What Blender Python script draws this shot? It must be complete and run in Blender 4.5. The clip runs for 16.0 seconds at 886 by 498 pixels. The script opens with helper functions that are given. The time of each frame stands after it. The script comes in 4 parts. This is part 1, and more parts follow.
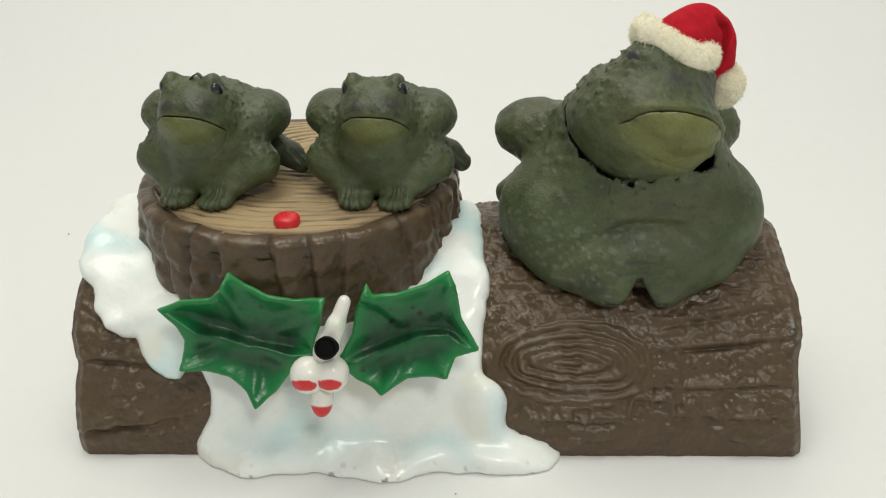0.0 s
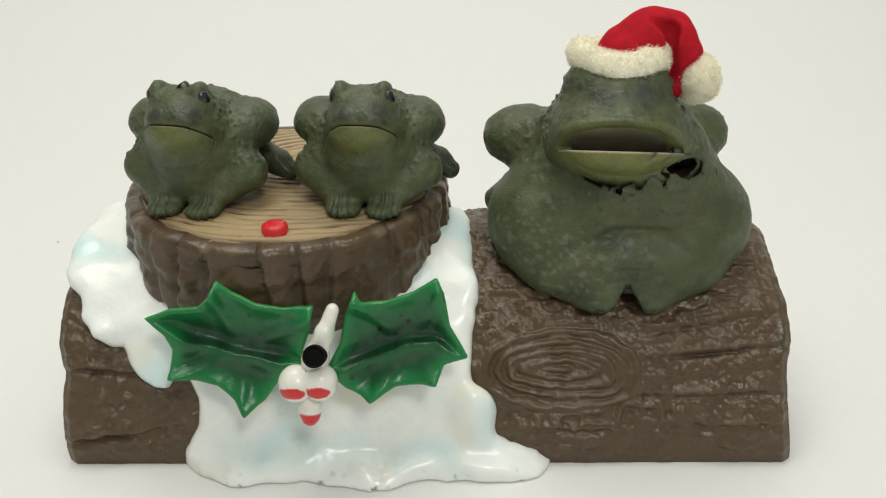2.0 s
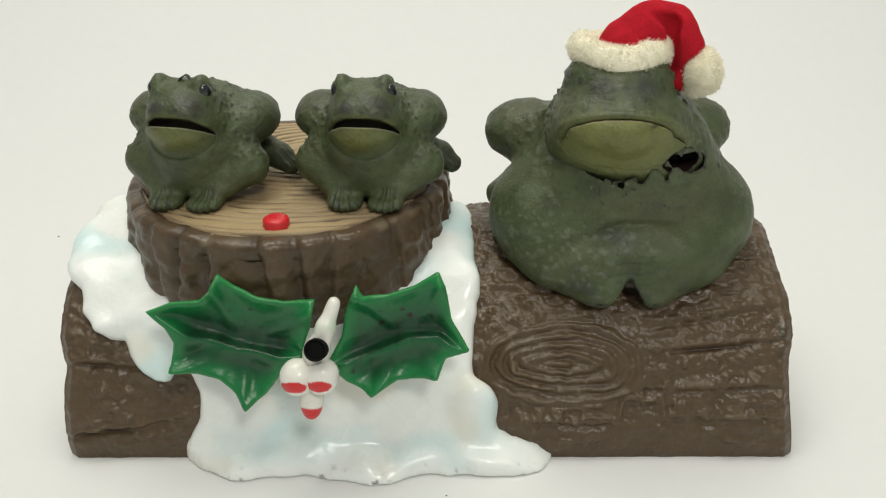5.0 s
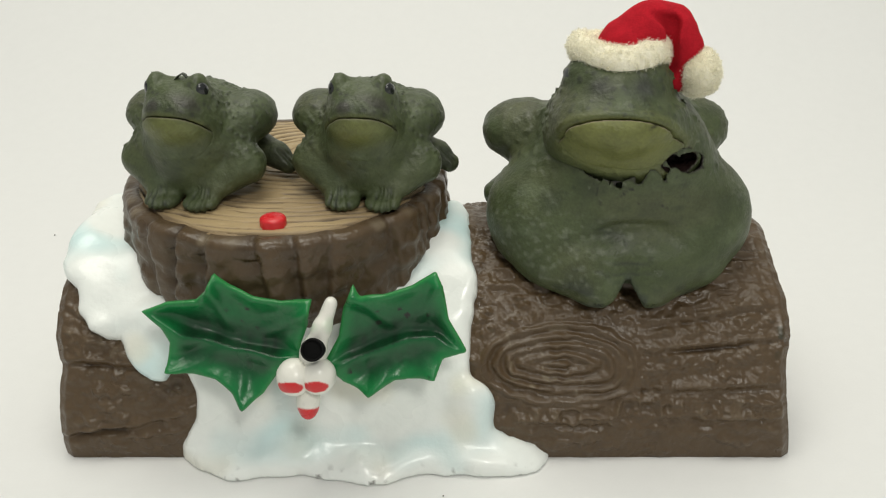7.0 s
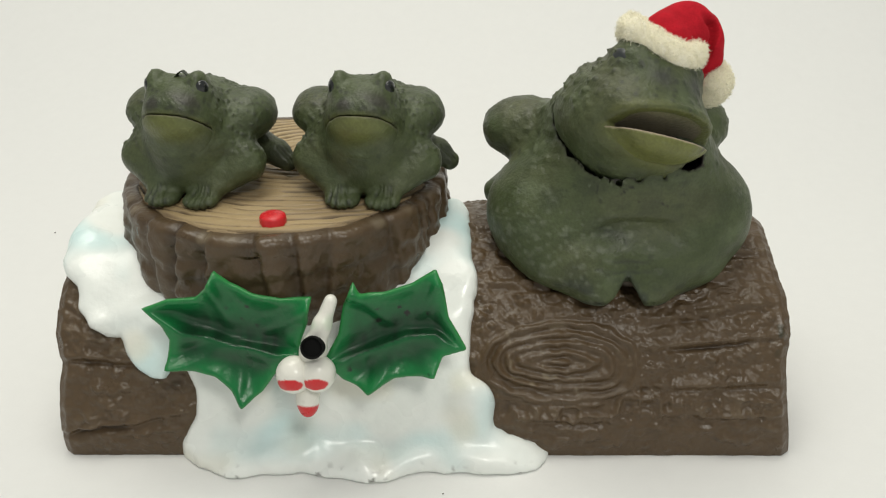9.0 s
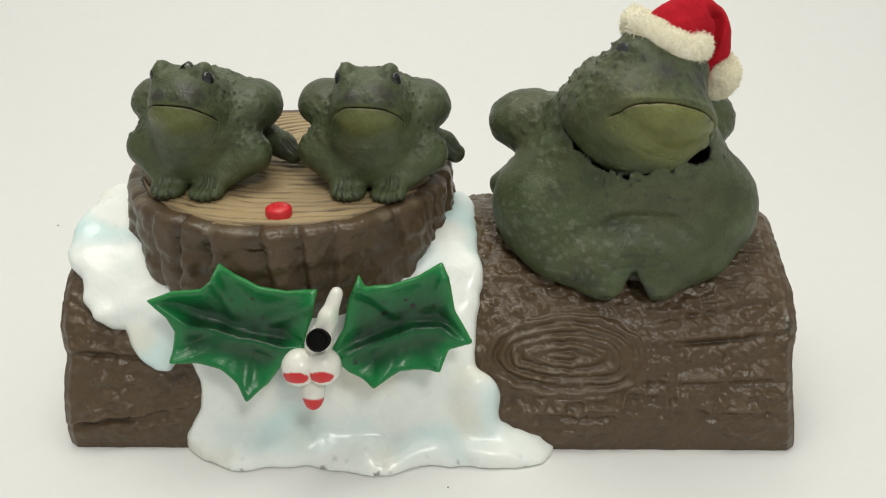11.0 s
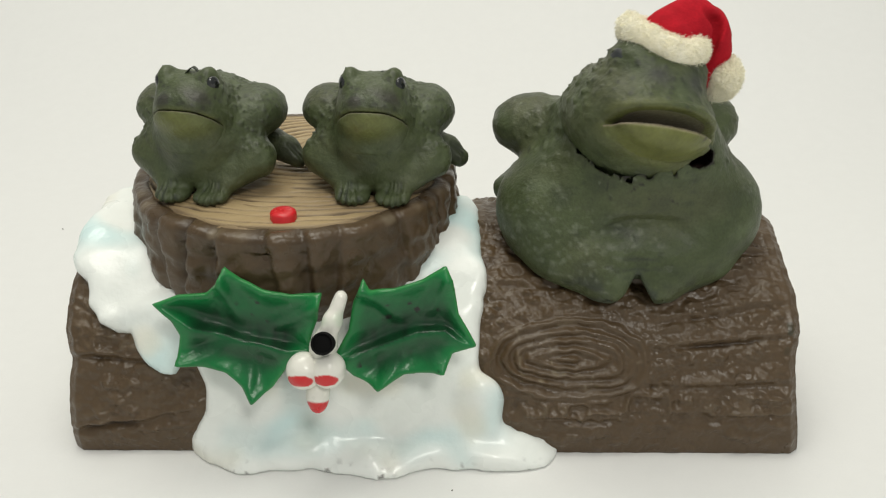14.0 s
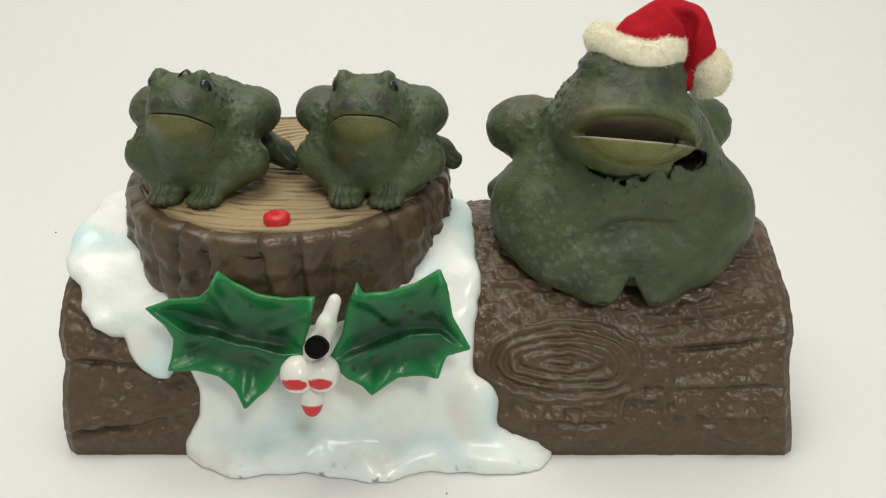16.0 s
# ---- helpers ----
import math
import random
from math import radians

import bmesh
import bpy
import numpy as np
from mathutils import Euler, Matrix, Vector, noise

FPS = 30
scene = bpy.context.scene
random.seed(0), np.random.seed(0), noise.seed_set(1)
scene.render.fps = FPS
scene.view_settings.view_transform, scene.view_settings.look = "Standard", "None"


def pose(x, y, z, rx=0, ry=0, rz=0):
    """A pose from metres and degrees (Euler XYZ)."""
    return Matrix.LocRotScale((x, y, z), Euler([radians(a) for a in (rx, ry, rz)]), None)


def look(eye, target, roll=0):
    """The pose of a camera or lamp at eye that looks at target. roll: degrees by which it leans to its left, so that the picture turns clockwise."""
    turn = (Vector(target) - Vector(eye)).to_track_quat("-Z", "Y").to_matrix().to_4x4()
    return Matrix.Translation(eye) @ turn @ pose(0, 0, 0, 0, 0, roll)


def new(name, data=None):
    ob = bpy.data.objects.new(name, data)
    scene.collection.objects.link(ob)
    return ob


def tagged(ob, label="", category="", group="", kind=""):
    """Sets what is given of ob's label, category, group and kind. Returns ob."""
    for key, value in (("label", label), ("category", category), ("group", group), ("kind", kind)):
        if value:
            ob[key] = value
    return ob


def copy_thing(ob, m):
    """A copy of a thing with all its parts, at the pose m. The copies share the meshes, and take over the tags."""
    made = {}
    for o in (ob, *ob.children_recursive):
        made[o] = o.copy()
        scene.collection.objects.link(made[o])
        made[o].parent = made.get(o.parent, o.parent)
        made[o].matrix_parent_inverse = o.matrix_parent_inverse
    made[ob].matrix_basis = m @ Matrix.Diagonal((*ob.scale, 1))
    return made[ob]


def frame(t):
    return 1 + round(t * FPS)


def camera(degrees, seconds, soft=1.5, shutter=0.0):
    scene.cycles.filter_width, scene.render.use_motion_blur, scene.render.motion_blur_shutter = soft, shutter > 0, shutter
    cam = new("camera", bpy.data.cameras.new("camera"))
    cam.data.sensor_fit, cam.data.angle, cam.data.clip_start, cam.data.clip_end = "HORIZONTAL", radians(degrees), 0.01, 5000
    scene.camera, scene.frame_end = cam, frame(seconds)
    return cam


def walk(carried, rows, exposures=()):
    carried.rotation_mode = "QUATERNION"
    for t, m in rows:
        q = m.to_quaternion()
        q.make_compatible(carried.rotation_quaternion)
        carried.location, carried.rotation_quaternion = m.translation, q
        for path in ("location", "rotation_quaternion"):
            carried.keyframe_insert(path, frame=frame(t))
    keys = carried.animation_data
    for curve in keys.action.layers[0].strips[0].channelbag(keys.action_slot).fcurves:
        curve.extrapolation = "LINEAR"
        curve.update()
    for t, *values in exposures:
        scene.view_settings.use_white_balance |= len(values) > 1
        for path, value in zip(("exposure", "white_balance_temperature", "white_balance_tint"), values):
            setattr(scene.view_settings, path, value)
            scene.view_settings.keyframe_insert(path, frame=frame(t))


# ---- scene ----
cam = camera(55, 16.0, soft=1.2, shutter=0.5)
PATH = [
    (0, (0.00723, -0.38259, 0.26264), (-0.00269, 0.50803, -0.19200), -0.230),
    (0.5, (0.00834, -0.38242, 0.26214), (0.00079, 0.50989, -0.18921), -0.273),
    (1, (0.00905, -0.38282, 0.26409), (0.00320, 0.50962, -0.18704), -0.310),
    (1.5, (0.00980, -0.38250, 0.26465), (0.00481, 0.51028, -0.18581), -0.329),
    (2, (0.00968, -0.38189, 0.26370), (0.00675, 0.51114, -0.18628), -0.285),
    (2.5, (0.00941, -0.38222, 0.26307), (0.00416, 0.51029, -0.18791), -0.351),
    (3, (0.00853, -0.38189, 0.26335), (0.00322, 0.50862, -0.19158), -0.327),
    (3.5, (0.00896, -0.38083, 0.26416), (0.00623, 0.50904, -0.19205), -0.218),
    (4, (0.00936, -0.38143, 0.26350), (0.00636, 0.50967, -0.19029), -0.236),
    (6.5, (0.00847, -0.38207, 0.26194), (0.00647, 0.50933, -0.19129), -0.073),
    (7, (0.00887, -0.38089, 0.26225), (0.00925, 0.50983, -0.19232), 0.015),
    (7.5, (0.00815, -0.38101, 0.26166), (0.00940, 0.50947, -0.19336), 0.046),
    (8, (0.00860, -0.37972, 0.26253), (0.00908, 0.50896, -0.19599), 0.035),
    (8.5, (0.00737, -0.38023, 0.26111), (0.00690, 0.50837, -0.19756), 0.074),
    (9, (0.00928, -0.38076, 0.26189), (0.00858, 0.50910, -0.19433), 0.050),
    (11.5, (0.00637, -0.38005, 0.25962), (0.00536, 0.50745, -0.20120), 0.306),
    (12, (0.00742, -0.37976, 0.25925), (0.00573, 0.50828, -0.20053), 0.307),
    (12.5, (0.00628, -0.38144, 0.25983), (0.00544, 0.50808, -0.19707), 0.332),
    (13, (0.00733, -0.38081, 0.26128), (0.00494, 0.50794, -0.19709), 0.222),
    (13.5, (0.00679, -0.38181, 0.26048), (0.00602, 0.50915, -0.19361), 0.183),
    (14, (0.00602, -0.38148, 0.26127), (0.00260, 0.50771, -0.19623), 0.151),
    (14.5, (0.00562, -0.38090, 0.26064), (0.00373, 0.50862, -0.19625), 0.226),
    (15, (0.00625, -0.38115, 0.26103), (0.00562, 0.50925, -0.19415), 0.157),
    (15.5, (0.00651, -0.38115, 0.26131), (0.00692, 0.50919, -0.19398), 0.165),
    (16, (0.00643, -0.38083, 0.26157), (0.00899, 0.50920, -0.19432), 0.151),
]
walk(cam, [(t, look(eye, target, roll)) for t, eye, target, roll in PATH])

# ---- light: soft daylight indoors over a white paper sweep ----
world = bpy.data.worlds.new("daylight")
scene.world = world
world.use_nodes = True
world.node_tree.nodes["Background"].inputs["Color"].default_value = (0.97, 0.985, 0.96, 1)
world.node_tree.nodes["Background"].inputs["Strength"].default_value = 0.37


def area_light(name, eye, target, wide, deep, watts, colour):
    data = bpy.data.lights.new(name, "AREA")
    data.shape, data.size, data.size_y, data.energy, data.color = "RECTANGLE", wide, deep, watts, colour
    ob = new(name, data)
    ob.matrix_world = look(eye, target)
    return ob


area_light("ceiling_window_light", (-0.15, 0.12, 1.5), (0, 0, 0), 1.0, 0.7, 13.6, (1.0, 0.975, 0.87))
area_light("side_window_light", (0.45, -1.2, 1.5), (0, 0, 0.05), 0.34, 0.34, 10.5, (1.0, 0.975, 0.90))
scene.view_settings.exposure = -0.11


# ---- field modelling: lengths in millimetres ----
def lattice(i, j, k, seed):
    h = (i * 374761393 + j * 668265263 + k * 2147483647 + seed * 974711) & 0xFFFFFFFF
    h = ((h ^ (h >> 13)) * 1274126177) & 0xFFFFFFFF
    return ((h ^ (h >> 16)) & 0xFFFFFF) / float(0xFFFFFF)


def grain(p, size, seed=0):
    """Smooth noise, -1 to 1, with features about size mm across."""
    q = np.asarray(p, dtype=np.float64) / size + 1000.0
    b = np.floor(q).astype(np.int64)
    f = q - b
    f = f * f * (3 - 2 * f)
    total = 0
    for dx in (0, 1):
        for dy in (0, 1):
            for dz in (0, 1):
                w = (f[..., 0] if dx else 1 - f[..., 0]) * (f[..., 1] if dy else 1 - f[..., 1]) * (f[..., 2] if dz else 1 - f[..., 2])
                total = total + w * lattice(b[..., 0] + dx, b[..., 1] + dy, b[..., 2] + dz, seed)
    return 2 * total - 1


def fbm(p, size, seed=0, octaves=3):
    return sum(grain(p, size / 2**o, seed + o) / 2**o for o in range(octaves))


def warts(p, size, seed=0):
    """Scattered round bumps, 0 to 1."""
    q = np.asarray(p, dtype=np.float64) / size + 1000.0
    b = np.floor(q).astype(np.int64)
    best = np.full(q.shape[:-1], 9.0)
    for dx in (-1, 0, 1):
        for dy in (-1, 0, 1):
            for dz in (-1, 0, 1):
                c = b + (dx, dy, dz)
                o = np.stack([lattice(c[..., 0], c[..., 1], c[..., 2], seed + n) for n in range(3)], -1)
                size_here = 0.6 + 0.9 * lattice(c[..., 0], c[..., 1], c[..., 2], seed + 7)
                best = np.minimum(best, ((c + o - q) ** 2).sum(-1) / size_here**2)
    return np.exp(-best * 9)


def step(a, b, v):
    s = np.clip((v - a) / (b - a), 0, 1)
    return s * s * (3 - 2 * s)


def smin(a, b, k):
    h = np.clip(0.5 + 0.5 * (b - a) / k, 0, 1)
    return b + (a - b) * h - k * h * (1 - h)


def smax(a, b, k):
    return -smin(-a, -b, k)


def egg(p, c, r):
    q = (p - np.array(c, float)) / np.array(r, float)
    k0 = np.sqrt((q * q).sum(-1)) + 1e-6
    q2 = q / np.array(r, float)
    k1 = np.sqrt((q2 * q2).sum(-1)) + 1e-6
    return k0 * (k0 - 1) / k1


def limb(p, a, b, ra, rb):
    a, b = np.array(a, float), np.array(b, float)
    d = b - a
    h = np.clip(((p - a) @ d) / (d @ d), 0, 1)
    return np.sqrt((((p - a) - h[..., None] * d) ** 2).sum(-1)) - (ra + (rb - ra) * h)


def fold(p):
    """The point mirrored to x >= 0."""
    q = p.copy()
    q[..., 0] = np.abs(q[..., 0])
    return q


def blend(k, *fields):
    total = fields[0]
    for f in fields[1:]:
        total = smin(total, f, k)
    return total


def turned(p, degrees, about):
    """The points p turned by degrees about the upright line through about."""
    a = radians(degrees)
    q = p - np.array(about, float)
    x, y = q[..., 0] * math.cos(a) - q[..., 1] * math.sin(a), q[..., 0] * math.sin(a) + q[..., 1] * math.cos(a)
    return np.stack([x + about[0], y + about[1], q[..., 2] + about[2]], -1)


def skin(field, low, high, cell):
    """The surface field = 0 in the box low..high: points in mm and quads."""
    axes = [np.arange(a, b + cell, cell) for a, b in zip(low, high)]
    p = np.stack(np.meshgrid(*axes, indexing="ij"), -1)
    v = field(p)
    inside = v < 0
    n = np.array(v.shape) - 1
    count = np.zeros(n, int)
    for dx in (0, 1):
        for dy in (0, 1):
            for dz in (0, 1):
                count += inside[dx : dx + n[0], dy : dy + n[1], dz : dz + n[2]]
    active = (count > 0) & (count < 8)
    index = np.full(n, -1)
    cells = np.argwhere(active)
    index[active] = np.arange(len(cells))
    total, hits = np.zeros((len(cells), 3)), np.zeros(len(cells))
    corners = [(dx, dy, dz) for dx in (0, 1) for dy in (0, 1) for dz in (0, 1)]
    for a in corners:
        for axis in range(3):
            if a[axis]:
                continue
            b = list(a)
            b[axis] = 1
            ia, ib = cells + a, cells + b
            va, vb = v[ia[:, 0], ia[:, 1], ia[:, 2]], v[ib[:, 0], ib[:, 1], ib[:, 2]]
            cross = (va < 0) != (vb < 0)
            s = np.where(cross, va / np.where(cross, va - vb, 1), 0)
            point = np.array(a, float) + s[:, None] * (np.array(b) - np.array(a))
            total += np.where(cross[:, None], point, 0)
            hits += cross
    points = np.array(low) + cell * (cells + total / hits[:, None])
    quads = []
    for axis in range(3):
        o1, o2 = (axis + 1) % 3, (axis + 2) % 3
        s0, s1 = [slice(1, None)] * 3, [slice(1, None)] * 3
        s0[axis], s1[axis] = slice(0, -1), slice(1, None)
        a, b = inside[tuple(s0)], inside[tuple(s1)]
        for flip, mask in ((False, a & ~b), (True, ~a & b)):
            e = np.argwhere(mask)
            for o in (o1, o2):
                e[:, o] += 1
            keep = (e[:, o1] < n[o1]) & (e[:, o2] < n[o2])
            e = e[keep]
            ring = []
            for d1, d2 in ((-1, -1), (0, -1), (0, 0), (-1, 0)):
                c = e.copy()
                c[:, o1] += d1
                c[:, o2] += d2
                ring.append(index[c[:, 0], c[:, 1], c[:, 2]])
            q = np.stack(ring[::-1] if flip else ring, -1)
            quads.append(q[(q >= 0).all(1)])
    return points, np.concatenate(quads)


def grid_faces(rows, cols, wrap=False):
    i, j = np.meshgrid(np.arange(rows - 1), np.arange(cols if wrap else cols - 1), indexing="ij")
    k = (j + 1) % cols
    return np.stack([i * cols + j, i * cols + k, (i + 1) * cols + k, (i + 1) * cols + j], -1).reshape(-1, 4)


def mesh_from(name, points, faces, colours=None, origin=(0, 0, 0), smooth=True):
    """A mesh from points in mm about origin, with an optional paint colour for each point."""
    me = bpy.data.meshes.new(name)
    pts = (np.asarray(points, float) - np.array(origin, float)) * 0.001
    me.from_pydata(pts.tolist(), [], [list(f) for f in np.asarray(faces).tolist()] if not isinstance(faces, list) else faces)
    if colours is not None:
        attr = me.color_attributes.new("paint", "FLOAT_COLOR", "POINT")
        rgba = np.ones((len(pts), 4), np.float32)
        rgba[:, :3] = np.clip(colours, 0, 1)
        attr.data.foreach_set("color", rgba.ravel())
    me.polygons.foreach_set("use_smooth", [smooth] * len(me.polygons))
    me.update()
    return me


def part(name, me, material, parent=None, label="", at=(0, 0, 0)):
    ob = new(name, me)
    me.materials.append(material)
    ob.parent = parent
    ob.location = Vector(at) * 0.001
    if label:
        tagged(ob, label)
    return ob


def thing(name, at, label, category, group="", kind=""):
    ob = new(name)
    ob.empty_display_size = 0.01
    ob.location = Vector(at) * 0.001
    return tagged(ob, label, category, group, kind)


def mix(a, b, w):
    w = np.asarray(w)[..., None]
    return np.asarray(a) * (1 - w) + np.asarray(b) * w


# ---- materials ----
def painted(name, rough, bump_size, bump, speck=0.25, coat=0.0, colour=None, rough_spread=0.15, streak=(1, 1, 1), specular=0.5):
    """Brushed paint on moulded plastic: colour from the paint attribute or fixed, mottled at two scales, with fine relief."""
    m = bpy.data.materials.new(name)
    m.use_nodes = True
    nt = m.node_tree
    n, l = nt.nodes, nt.links
    shader = n["Principled BSDF"]
    coords = n.new("ShaderNodeTexCoord")
    scale = n.new("ShaderNodeMapping")
    scale.inputs["Scale"].default_value = streak
    l.new(coords.outputs["Object"], scale.inputs["Vector"])

    def noisy(size, detail):
        t = n.new("ShaderNodeTexNoise")
        t.inputs["Scale"].default_value, t.inputs["Detail"].default_value = 1 / size, detail
        l.new(scale.outputs["Vector"], t.inputs["Vector"])
        return t

    fine, wide = noisy(bump_size, 6), noisy(bump_size * 7, 3)
    if colour is None:
        base = n.new("ShaderNodeAttribute")
        base.attribute_name = "paint"
        base_out = base.outputs["Color"]
    else:
        base = n.new("ShaderNodeRGB")
        base.outputs[0].default_value = (*colour, 1)
        base_out = base.outputs[0]
    both = n.new("ShaderNodeMath")
    both.operation = "ADD"
    l.new(fine.outputs["Fac"], both.inputs[0])
    l.new(wide.outputs["Fac"], both.inputs[1])
    ramp = n.new("ShaderNodeMapRange")
    ramp.inputs["From Min"].default_value, ramp.inputs["From Max"].default_value = 0.6, 1.4
    ramp.inputs["To Min"].default_value, ramp.inputs["To Max"].default_value = 1 - speck, 1 + speck
    l.new(both.outputs[0], ramp.inputs["Value"])
    tint = n.new("ShaderNodeVectorMath")
    tint.operation = "SCALE"
    l.new(base_out, tint.inputs[0])
    l.new(ramp.outputs[0], tint.inputs["Scale"])
    l.new(tint.outputs[0], shader.inputs["Base Color"])
    gloss = n.new("ShaderNodeMapRange")
    gloss.inputs["From Min"].default_value, gloss.inputs["From Max"].default_value = 0.3, 0.7
    gloss.inputs["To Min"].default_value, gloss.inputs["To Max"].default_value = rough - rough_spread, rough + rough_spread
    l.new(wide.outputs["Fac"], gloss.inputs["Value"])
    l.new(gloss.outputs[0], shader.inputs["Roughness"])
    shader.inputs["Coat Weight"].default_value = coat
    shader.inputs["Coat Roughness"].default_value = 0.15
    shader.inputs["Specular IOR Level"].default_value = specular
    relief = n.new("ShaderNodeBump")
    relief.inputs["Strength"].default_value, relief.inputs["Distance"].default_value = 1.0, bump
    l.new(fine.outputs["Fac"], relief.inputs["Height"])
    l.new(relief.outputs["Normal"], shader.inputs["Normal"])
    return m


PAPER = painted("white_paper", 0.75, 0.0012, 0.00003, 0.015, colour=(0.765, 0.768, 0.752), rough_spread=0.05, specular=0.2)
BARK = painted("brown_bark_paint", 0.33, 0.0022, 0.00038, 0.12, rough_spread=0.08, specular=0.42)
WOOD = painted("tan_wood_paint", 0.55, 0.0012, 0.00015, 0.10, streak=(1, 4, 1))
SNOW = painted("glossy_white_paint", 0.32, 0.004, 0.0003, 0.03, coat=0.2)
LEAF = painted("glossy_green_paint", 0.33, 0.0025, 0.0003, 0.14, coat=0.1, rough_spread=0.08, specular=0.4)
FROG = painted("matte_green_rubber", 0.46, 0.0013, 0.00036, 0.28, rough_spread=0.10, specular=0.4)
RED_PLASTIC = painted("red_plastic", 0.3, 0.002, 0.00003, 0.05, colour=(0.62, 0.02, 0.025))
BLACK_PLASTIC = painted("black_plastic", 0.7, 0.002, 0.00003, 0.1, colour=(0.006, 0.006, 0.006), specular=0.12)
DULL_EYE = painted("grey_eye_paint", 0.45, 0.002, 0.0001, 0.4, colour=(0.030, 0.034, 0.036))
EYE = painted("dark_eye_paint", 0.25, 0.002, 0.00003, 0.3, colour=(0.012, 0.014, 0.014), coat=0.4)
RED_FELT = painted("red_felt", 0.95, 0.0007, 0.0002, 0.25, colour=(0.42, 0.012, 0.022), rough_spread=0.03, specular=0.1)
CREAM_FUR = painted("cream_fur", 0.9, 0.0012, 0.0004, 0.10, colour=(0.94, 0.91, 0.78), rough_spread=0.05, specular=0.1)



def fibre(name, colour):
    """Thin fibres that let half of the light through."""
    m = bpy.data.materials.new(name)
    m.use_nodes = True
    n, l = m.node_tree.nodes, m.node_tree.links
    n.remove(n["Principled BSDF"])
    both, front, through_it = n.new("ShaderNodeMixShader"), n.new("ShaderNodeBsdfDiffuse"), n.new("ShaderNodeBsdfTranslucent")
    front.inputs["Color"].default_value = through_it.inputs["Color"].default_value = (*colour, 1)
    l.new(front.outputs[0], both.inputs[1])
    l.new(through_it.outputs[0], both.inputs[2])
    l.new(both.outputs[0], n["Material Output"].inputs["Surface"])
    return m


FIBRE = fibre("cream_fibre", (0.98, 0.96, 0.86))
RED_FIBRE = fibre("red_fibre", (0.50, 0.016, 0.028))

# ---- the paper sweep ----
def build_backdrop():
    profile = [(-3000, 0), (200, 0)]
    profile += [(200 + 500 * math.sin(a), 500 - 500 * math.cos(a)) for a in np.linspace(0.05, radians(78), 24)]
    profile += [(1150, 2600)]
    wide = np.linspace(-2500, 2500, 41)
    pts = [(x, y, z + (2.5 * math.sin(x / 160 + y / 300) * step(400, 700, y) if 250 < y < 1100 else 0)) for y, z in profile for x in wide]
    ob = part("backdrop", mesh_from("backdrop", pts, grid_faces(len(profile), len(wide))[:, ::-1]), PAPER)
    tagged(ob, "seamless white paper sweep under and behind the toy", "backdrop", kind="structure")


build_backdrop()

# ---- the log toy ----
R, ZC = 73.0, 12.5
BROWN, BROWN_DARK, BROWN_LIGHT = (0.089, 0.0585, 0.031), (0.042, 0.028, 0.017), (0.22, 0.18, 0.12)


